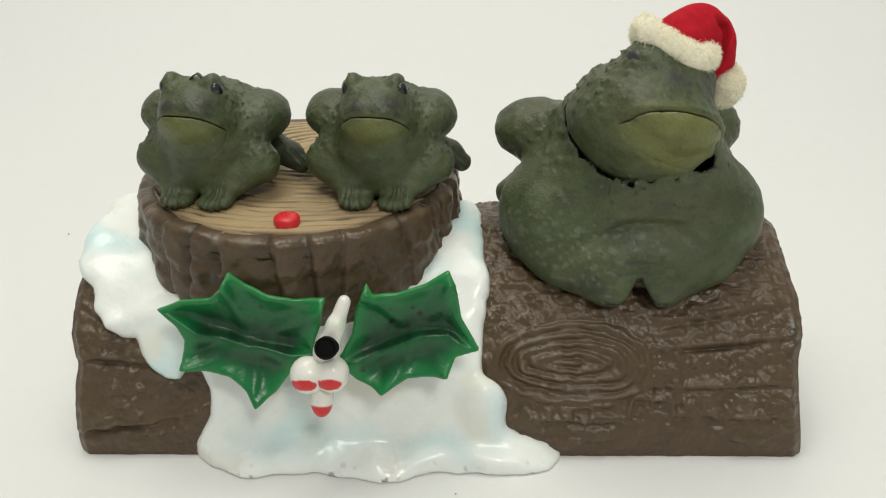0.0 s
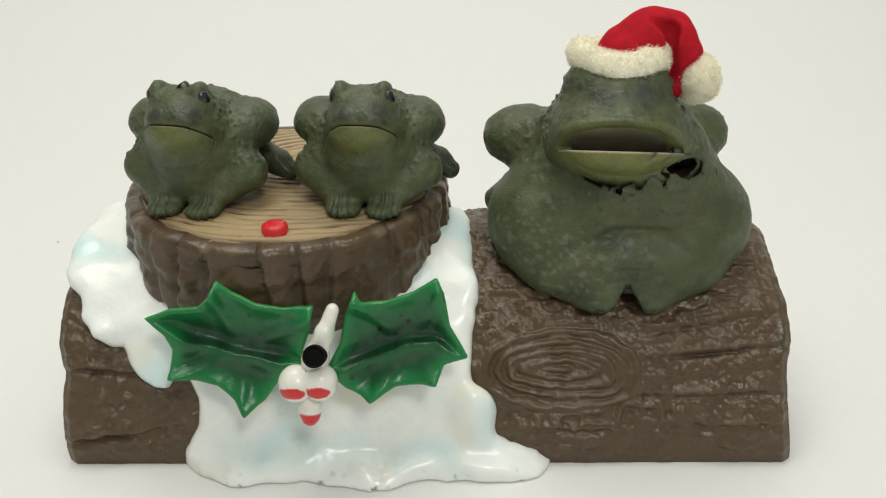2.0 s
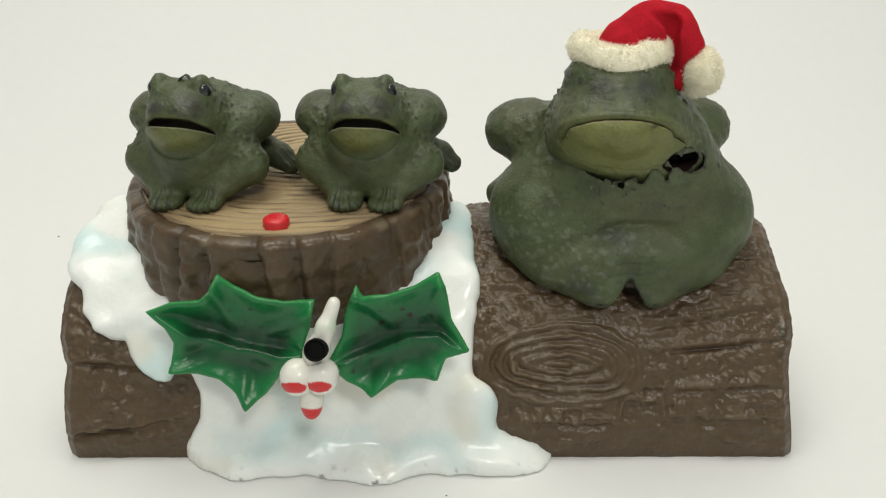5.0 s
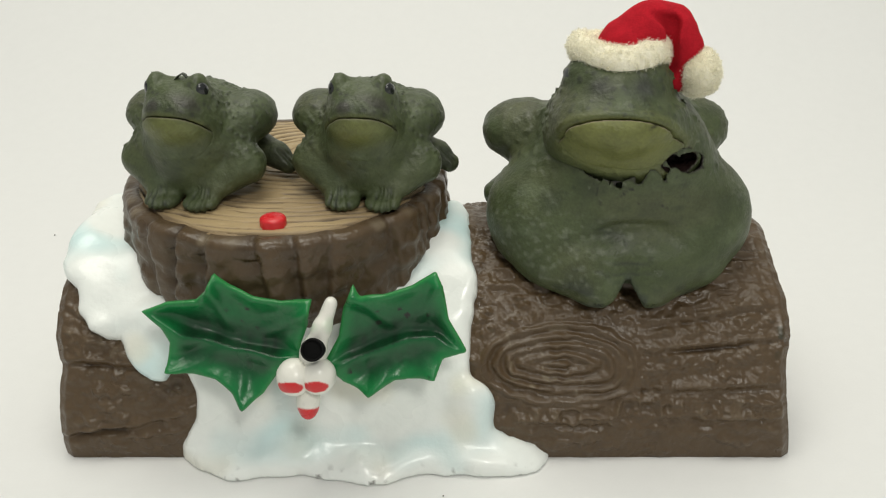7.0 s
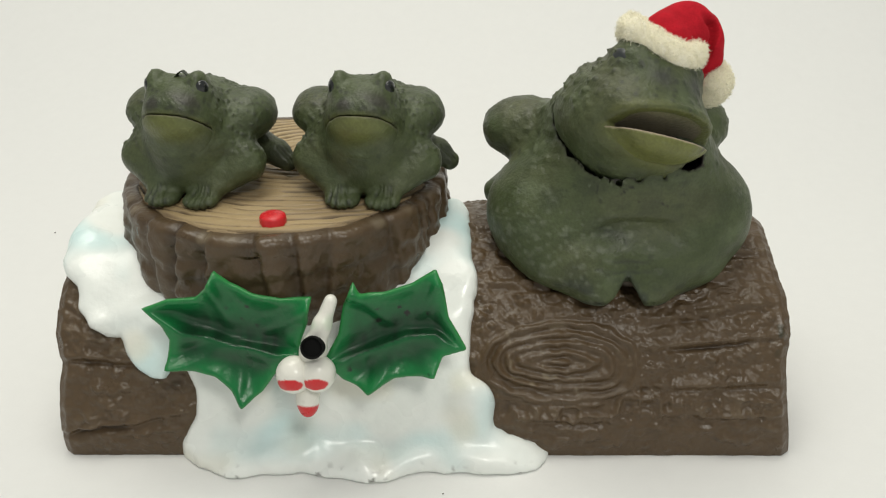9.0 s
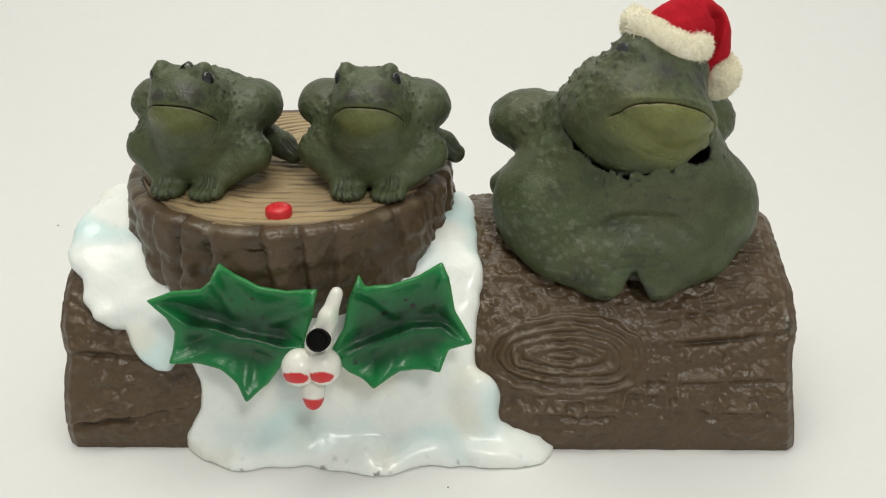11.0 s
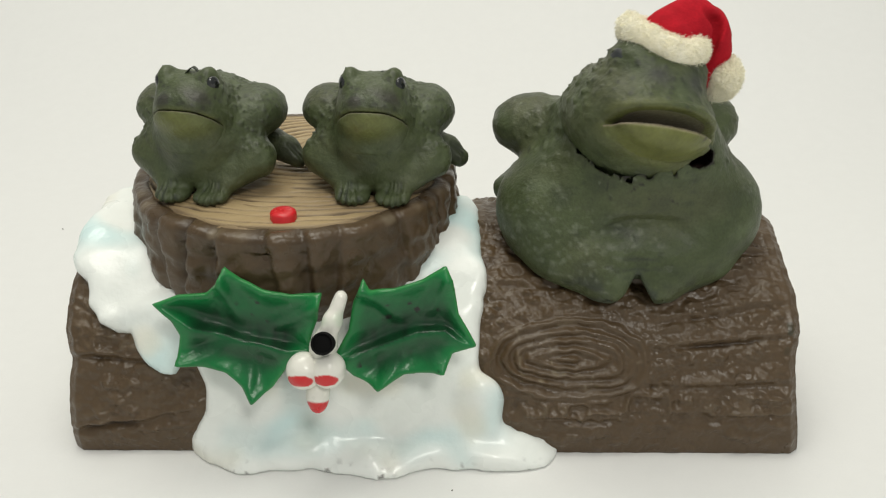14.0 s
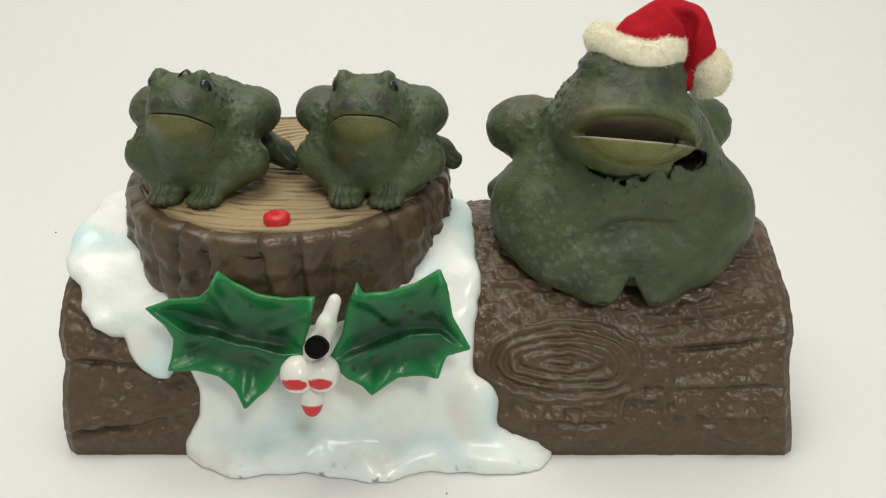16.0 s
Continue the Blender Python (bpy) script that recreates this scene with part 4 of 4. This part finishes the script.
def build_big_frog():
    frog = thing("big_frog", BIG, "large dark green rubber frog with red santa hat on the log", "frog figurine")
    pts, faces = skin(big_body_field, (24, -62, 60), (154, 54, 156), 1.15)
    p = pts - np.array((90.0, 0, 0))
    back = np.clip(step(-8, 10, p[:, 1]) * step(95, 115, p[:, 2]), 0, 1)
    col = frog_coat(pts, 0 * back, 0.8 * back, 53, 0.4)
    scuff = step(0.1, 0.8, fbm(pts, 2.4, 57, 2)) * step(0.0, 0.6, grain(pts, 24, 58) + 0.5 * np.exp(-(((p[:, 2] - 98) / 10) ** 2))) * step(-20, -34, p[:, 1])
    col = mix(col, (0.22, 0.24, 0.18), 0.35 * scuff)
    split_line = step(0.955, 0.99, 1 - np.abs(grain(pts, 8, 59))) * step(0.0, 0.3, grain(pts, 10, 60)) * step(22, 12, np.abs(p[:, 0])) * step(-34, -40, p[:, 1]) * step(108, 114, p[:, 2])
    col = mix(col, (0.012, 0.010, 0.009), split_line)
    # Dark toes, with the shade of the middle crease painted as a line.
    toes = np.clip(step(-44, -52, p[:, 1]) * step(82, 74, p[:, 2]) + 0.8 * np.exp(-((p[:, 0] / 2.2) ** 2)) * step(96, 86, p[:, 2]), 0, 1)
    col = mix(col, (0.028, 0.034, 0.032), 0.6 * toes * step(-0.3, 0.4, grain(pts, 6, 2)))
    # The dark of the hollow is put into the colour, near-black inside the socket.
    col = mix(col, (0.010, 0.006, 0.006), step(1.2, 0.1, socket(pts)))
    # Shaded wrinkles over the feet, drawn as dark lines in the colour.
    pleat_shade = sum(np.exp(-(((p[:, 2] - z0 - 0.15 * np.abs(p[:, 0]) + 0.8 * grain(pts, 6, 62)) / 0.7) ** 2)) for z0 in (83.5, 87.5)) * step(15, 3, np.abs(p[:, 0])) * step(-36, -44, p[:, 1])
    col = mix(col, (0.022, 0.026, 0.024), 0.55 * np.clip(pleat_shade, 0, 1))
    local = lambda f: (lambda w: f(w - np.array((90.0, 0, 0))))
    front = lambda p: np.minimum(np.minimum(egg(fold(p), (31, -21, 98.5), (29.5, 24, 21)), limb(fold(p), (36, -25, 94), (12, -45, 78), 18.5, 13.5)), egg(fold(p), (9, -51, 72), (8.5, 7, 6)))
    hind = lambda p: np.minimum(egg(fold(p), (40, 12, 127.5), (19, 17, 15)), limb(fold(p), (44, 16, 98), (55, -3, 100), 9, 6.5)) - 1.0
    trunk = lambda p: np.minimum(np.minimum(egg(p, (0, -14, 110), (44, 34, 34)), egg(p, (0, 14, 112), (38, 36, 32))), egg(p, (0, -8, 132), (33, 26, 20))) - 2.0
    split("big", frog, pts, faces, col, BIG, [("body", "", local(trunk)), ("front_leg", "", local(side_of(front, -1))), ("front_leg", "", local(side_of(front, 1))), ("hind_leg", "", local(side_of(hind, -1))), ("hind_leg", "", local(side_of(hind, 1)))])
    at = np.array(PIVOT) - np.array(BIG)
    pts, faces = skin(big_head_field, (44, -70, 98), (132, 20, 182), 0.95)
    p = head_space(pts)
    over = gape(p, HINGE, RISE)
    lip = step(6.0, 1.0, over) * step(-18, -26, p[:, 1])
    spots = sum(np.exp(-(((p[:, 0] - sx) / 6) ** 2 + ((p[:, 2] - 24) / 4) ** 2)) for sx in (-9, 9)) * step(-16, -24, p[:, 1])
    side = step(14, 22, np.abs(p[:, 0])) * step(0, 10, p[:, 2])
    col = frog_coat(pts, np.maximum(0.35 * lip * step(0.0, 0.6, np.abs(p[:, 0]) / 22), big_chin(p)), 0.5 * side, 63)
    col = mix(col, (0.03, 0.028, 0.034), 0.7 * np.clip(spots, 0, 1))
    dots = step(0.35, 0.7, warts(p, 3.6, 14)) * step(6, 14, p[:, 2])
    col = mix(col, (0.026, 0.028, 0.024), 0.5 * dots)
    hollow = step(1.0, 0.1, big_palate(p))
    # Shading painted into the palate: lit tone at the front, dimmer at the back.
    col = mix(col, mix((0.36, 0.37, 0.19), (0.19, 0.17, 0.125), step(-40, -25, p[:, 1])), hollow)
    # Walls of the ragged hole are coloured near-black to stand for its shade.
    col = mix(col, (0.02, 0.010, 0.009), step(1.0, 0.1, big_tear(p)))
    head = part("head", mesh_from("big_head", pts, faces, col, PIVOT), FROG, frog, "turning frog head with wide mouth", at)
    pts, faces = skin(big_jaw_field, (48, -68, 112), (120, -2, 162), 0.9)
    p = head_space(pts)
    inside = step(1.0, 0.1, big_hollow(p))
    rim = step(-1.3, -0.5, gape(p, HINGE, RISE)) * (1 - inside)
    col = frog_coat(pts, big_chin(p), 0 * rim, 63)
    col = mix(col, (0.42, 0.33, 0.27), 0.8 * rim)
    col = mix(col, (0.19, 0.17, 0.12), inside)
    # Same painted shade on the jaw's side of the hole.
    col = mix(col, (0.03, 0.018, 0.014), step(0.7, 0.0, big_tear(p)))
    crack = np.exp(-(((p[:, 2] - 8 - 0.25 * p[:, 0] + 1.2 * grain(pts, 4, 3)) / 0.7) ** 2)) * step(10, 12, p[:, 0]) * step(19, 17, p[:, 0])
    col = mix(col, (0.015, 0.012, 0.01), crack)
    hinge = turned(np.array([HINGE]) + np.array(HEAD), HEAD_TURN, HEAD)[0]
    jaw = part("jaw", mesh_from("big_jaw", pts, faces, col, hinge), FROG, head, "pale yellow-green lower jaw with torn edge", hinge - np.array(PIVOT))
    for side in (-1, 1):
        e = turned(np.array([(side * 19.8, -9, 23.4)]) + np.array(HEAD), HEAD_TURN, HEAD)[0]
        eyeball(head, e - np.array(PIVOT), (2.6, 5.4, 4.2), HEAD_TURN + side * -20, DULL_EYE, "dull dark grey eye")
    build_hat(head)
    return head, jaw, hinge - np.array(PIVOT)


def fur(name, pts, normals, count, long, parent, seed):
    """Short curled fibres standing on a surface."""
    rng = np.random.default_rng(seed)
    pick = rng.integers(0, len(pts), count)
    base = pts[pick] + rng.normal(0, 0.4, (count, 3))
    out = normals[pick] + rng.normal(0, 0.55, (count, 3))
    out /= np.linalg.norm(out, axis=1)[:, None]
    side = np.cross(out, rng.normal(0, 1, (count, 3)))
    side /= np.linalg.norm(side, axis=1)[:, None] + 1e-9
    size = long * rng.uniform(0.5, 1.2, count)[:, None]
    bend = np.cross(side, out) * rng.normal(0, 0.5, count)[:, None] * size
    w = 0.05
    v = np.stack([base - side * w, base + side * w, base + out * size * 0.6 + side * w * 0.8, base + out * size + bend, base + out * size * 0.6 - side * w * 0.8], 1).reshape(-1, 3)
    k = np.arange(count)[:, None] * 5
    faces = [list(map(int, f)) for f in np.concatenate([k, k + 1, k + 2, k + 3, k + 4], 1)]
    ob = part(name, mesh_from(name, v, faces, None, PIVOT, False), FIBRE, parent)
    return tagged(ob, kind="stuff")


HAT_RING = ((83.3, -22.4, 173.4), 14.8, 11.2)


def build_hat(head):
    c, rx, ry = HAT_RING

    def cone(p):
        p = p - np.array((1.6, 0.0, -1.6))
        f = blend(5, limb(p, (86, -20, 175), (96, -17, 182), 13.5, 12), limb(p, (97, -17, 182), (104, -18, 182), 12, 9.5), limb(p, (104, -18, 182), (110.5, -21, 174), 9.5, 6.5), limb(p, (110.5, -21, 174), (108, -23, 163), 6.5, 5))
        crease = blend(2, limb(p, (93, -27, 192), (102, -25.5, 187), 1.2, 3.4), limb(p, (102, -25.5, 187), (102.0, -27, 168), 3.4, 3.8))
        return smax(f - 0.9 * fbm(p, 12, 5), -crease, 1.8)

    pts, faces = skin(cone, (60, -42, 150), (126, 12, 206), 1.0)
    part("hat_cone", mesh_from("hat_cone", pts, faces, None, PIVOT), RED_FELT, head, "folded red felt cone of a santa hat")

    def band(p):
        q = p - np.array(c)
        z = q[..., 2] + 0.02 * q[..., 0] - 0.10 * q[..., 1] + 1.6 * np.cos((q[..., 0] + 3) / 7.0)
        a = np.sqrt((q[..., 0] / rx) ** 2 + (q[..., 1] / ry) ** 2)
        return np.sqrt(((a - 1) * 12.0) ** 2 + (z * 0.88) ** 2) - 5.5 - 1.1 * fbm(p, 8, 6)

    pts, faces = skin(band, (52, -46, 158), (114, 12, 194), 1.1)
    trim = part("hat_trim", mesh_from("hat_trim", pts, faces, None, PIVOT), CREAM_FUR, head, "cream fluffy hat trim")
    fur("trim_fur", pts, vertex_normals(pts, faces), 36000, 1.0, head, 5)
    at = (118.0, -25.0, 164.5)
    pts, faces = skin(lambda p: egg(p, at, (8.6, 8.6, 9.6)) - 0.9 * fbm(p, 6, 7), np.array(at) - 14, np.array(at) + 14, 1.0)
    part("pompom", mesh_from("pompom", pts, faces, None, PIVOT), CREAM_FUR, head, "cream fluffy hat pompom")
    fur("pompom_fur", pts, vertex_normals(pts, faces), 18000, 1.0, head, 6)


BIG_HEAD, BIG_JAW, BIG_HINGE = build_big_frog()


def torn_flap(frog, at, size, seed):
    """A curled shard of peeled rubber."""
    rng = random.Random(seed)
    t = np.linspace(0, 1, 9)
    pts, faces = [], []
    for i, s in enumerate(t):
        w = size * (0.30 - 0.18 * s + 0.07 * rng.random())
        c = np.array([size * s, 0.15 * size * math.sin(3 * s), size * (0.55 * math.sin(2.6 * s))])
        pts += [c + (0, -w, 0), c + (0, w, 0), c + (0, w, -0.5), c + (0, -w, -0.5)]
    for i in range(8):
        for k in range(4):
            faces.append([i * 4 + k, i * 4 + (k + 1) % 4, i * 4 + 4 + (k + 1) % 4, i * 4 + 4 + k])
    col = np.tile(np.array(GREEN_DARK), (len(pts), 1))
    return part("torn_flap", mesh_from("torn_flap", pts, faces + [[0, 1, 2, 3], [35, 34, 33, 32]], col), FROG, frog, "curled shard of peeled dark rubber", at)


torn_flap(FROG_B, (-1.5, -8.0, 53.2), 6.0, 3)
torn_flap(FROG_B, (4.0, -6.0, 53.0), 3.8, 5)
torn_flap(FROG_A, (2.0, -6.0, 53.0), 3.4, 7)


def crumb(at, size, seed):
    pts, faces = skin(lambda p: egg(p, (0, 0, 0.3 * size), (size, 0.7 * size, 0.5 * size)) + 0.3 * size * grain(p, size, seed), (-2, -2, -2), (2, 2, 2), 0.25)
    ob = part("crumb", mesh_from("crumb", pts, faces, np.tile(np.array((0.06, 0.05, 0.04)), (len(pts), 1))), FROG, None, "", at)
    return tagged(ob, "tiny dark crumb of peeled paint on white paper", "crumb", "crumbs on the paper")


crumb((-262.5, 153.8, 0.2), 0.6, 3)
crumb((9.3, -102.1, 0.2), 0.5, 5)


# ---- what moves ----
def head_pose(degrees):
    at = (Vector(PIVOT) - Vector(BIG)) * 0.001
    return Matrix.Translation(at) @ Matrix.Rotation(radians(degrees), 4, Vector(LEAN).normalized())


def jaw_pose(opening, full=27.0):
    axis = Matrix.Rotation(radians(HEAD_TURN), 3, "Z") @ Vector((1, 0, 0))
    return Matrix.Translation(Vector(BIG_HINGE) * 0.001) @ Matrix.Rotation(radians(full * opening), 4, axis)


def motions():
    # Seconds, turn of the head in degrees, opening of the mouth from 0 to 1.
    turns = [
        (0, 34.5, 0), (0.1, 33.5, 0), (0.2, 24, 0.9), (0.3, 16, 1), (0.4, 9.5, 1), (0.5, 2.5, 0), (0.6, 1.2, 0), (0.7, 0.9, 0), (0.8, 7.6, 0), (0.9, 17.3, 0),
        (1, 25, 0), (1.1, 30.2, 0.9), (1.2, 34.4, 1), (1.3, 35.6, 1), (1.4, 30.8, 0.1), (1.5, 22.9, 1), (1.6, 17.4, 1), (1.7, 7.8, 1), (1.8, 2.3, 0), (1.9,
        -0.2, 0.3), (2, 0.3, 1), (2.1, 1.8, 1), (2.2, 9.4, 1), (2.3, 21.9, 0), (2.4, 28.5, 0.4), (2.5, 31.1, 1), (2.6, 33.6, 0.1), (2.7, 32.1, 1), (2.8, 26.6,
        1), (2.9, 21, 1), (3, 10.5, 1), (3.1, 4.1, 1), (3.2, -0.4, 1), (3.4, -0.2, 0.15), (3.6, -0.5, 0), (3.8, -1.1, 0), (4, 0.2, 0), (4.2, -0.9, 0), (5.8,
        0, 0), (6, 8, 0), (6.15, 22, 0.2), (6.3, 32.3, 1), (6.4, 31.2, 1), (6.5, 30.2, 0.05), (6.6, 26.7, 0.1), (6.7, 17.3, 1), (6.8, 9.8, 1), (6.9, 2.4, 0),
        (7, 0, 0), (7.1, 1.1, 1), (7.2, 9.2, 1), (7.3, 16.3, 1), (7.4, 23.4, 1), (7.5, 28.5, 1), (7.6, 32.7, 0.3), (7.7, 33.9, 0.3), (7.8, 29, 0), (7.9, 27.2,
        0), (8, 17.3, 1), (8.1, 8.5, 1), (8.2, 1.7, 0.9), (8.4, -3.9, 1), (8.6, 12.1, 0.2), (8.7, 19, 1), (8.8, 27.9, 1), (9, 33.6, 1), (9.2, 28, 0.1), (9.35,
        31, 0), (11.15, 31, 0), (11.3, 29, 0), (11.4, 19.7, 0.9), (11.5, 12.4, 1), (11.6, 5, 1), (11.7, 1.6, 0), (11.8, 0.2, 0.1), (11.9, 2.8, 1), (12, 9.4,
        1), (12.1, 20.1, 0), (12.2, 26.8, 0), (12.3, 30.5, 1), (12.4, 34.1, 1), (12.5, 32.8, 1), (12.6, 31.9, 1), (12.7, 23.9, 1), (12.8, 14.9, 1), (12.9, 5,
        1), (13, 0.1, 0.7), (13.1, -1.7, 0), (13.2, 0.5, 1), (13.3, 5.7, 1), (13.4, 14.9, 1), (13.5, 26.2, 0.4), (13.6, 29.2, 1), (13.7, 33.3, 1), (13.8,
        33.3, 1), (13.9, 29.2, 0.2), (14, 26.2, 0.7), (14.1, 16.1, 1), (14.2, 9, 1), (14.3, 2, 1), (14.4, -1, 0), (14.5, -1.1, 1), (14.6, 5, 1), (14.7, 12.1,
        1), (14.8, 24.3, 0), (14.9, 29.5, 0.2), (15, 31.6, 1), (15.1, 31.7, 1), (15.2, 33.7, 0.3), (15.3, 29.8, 0), (15.4, 18.8, 1), (15.5, 9.8, 1), (15.6,
        3.2, 0.4), (15.7, 1.7, 0), (15.8, -0.9, 1), (15.9, 3.5, 1), (16, 9.9, 1),
    ]
    walk(BIG_HEAD, [(t, head_pose(a)) for t, a, _ in turns])
    walk(BIG_JAW, [(t, jaw_pose(o)) for t, _, o in turns])
    croaks = [(0, 0), (0.1, 0), (0.2, 0.95), (0.3, 1), (0.4, 0.9), (0.5, 0), (3.6, 0), (3.7, 0.9), (3.8, 1), (3.9, 0), (4.0, 1), (4.1, 0.9), (4.2, 0.1), (4.35, 0), (4.5, 1), (4.65, 1), (4.8, 0), (5.0, 1), (5.2, 1), (5.3, 0), (5.6, 1), (5.75, 0.9), (5.9, 0),
              (9.3, 0), (9.45, 1), (9.6, 0.9), (9.7, 0), (9.9, 1), (10.05, 1), (10.2, 0), (10.5, 1), (10.65, 0.9), (10.8, 0), (16.0, 0)]
    for jaw in SMALL_JAWS:
        walk(jaw, [(t, Matrix.Translation(Vector(SMALL_HINGE) * 0.001) @ Matrix.Rotation(radians(11 * o), 4, "X")) for t, o in croaks])


motions()
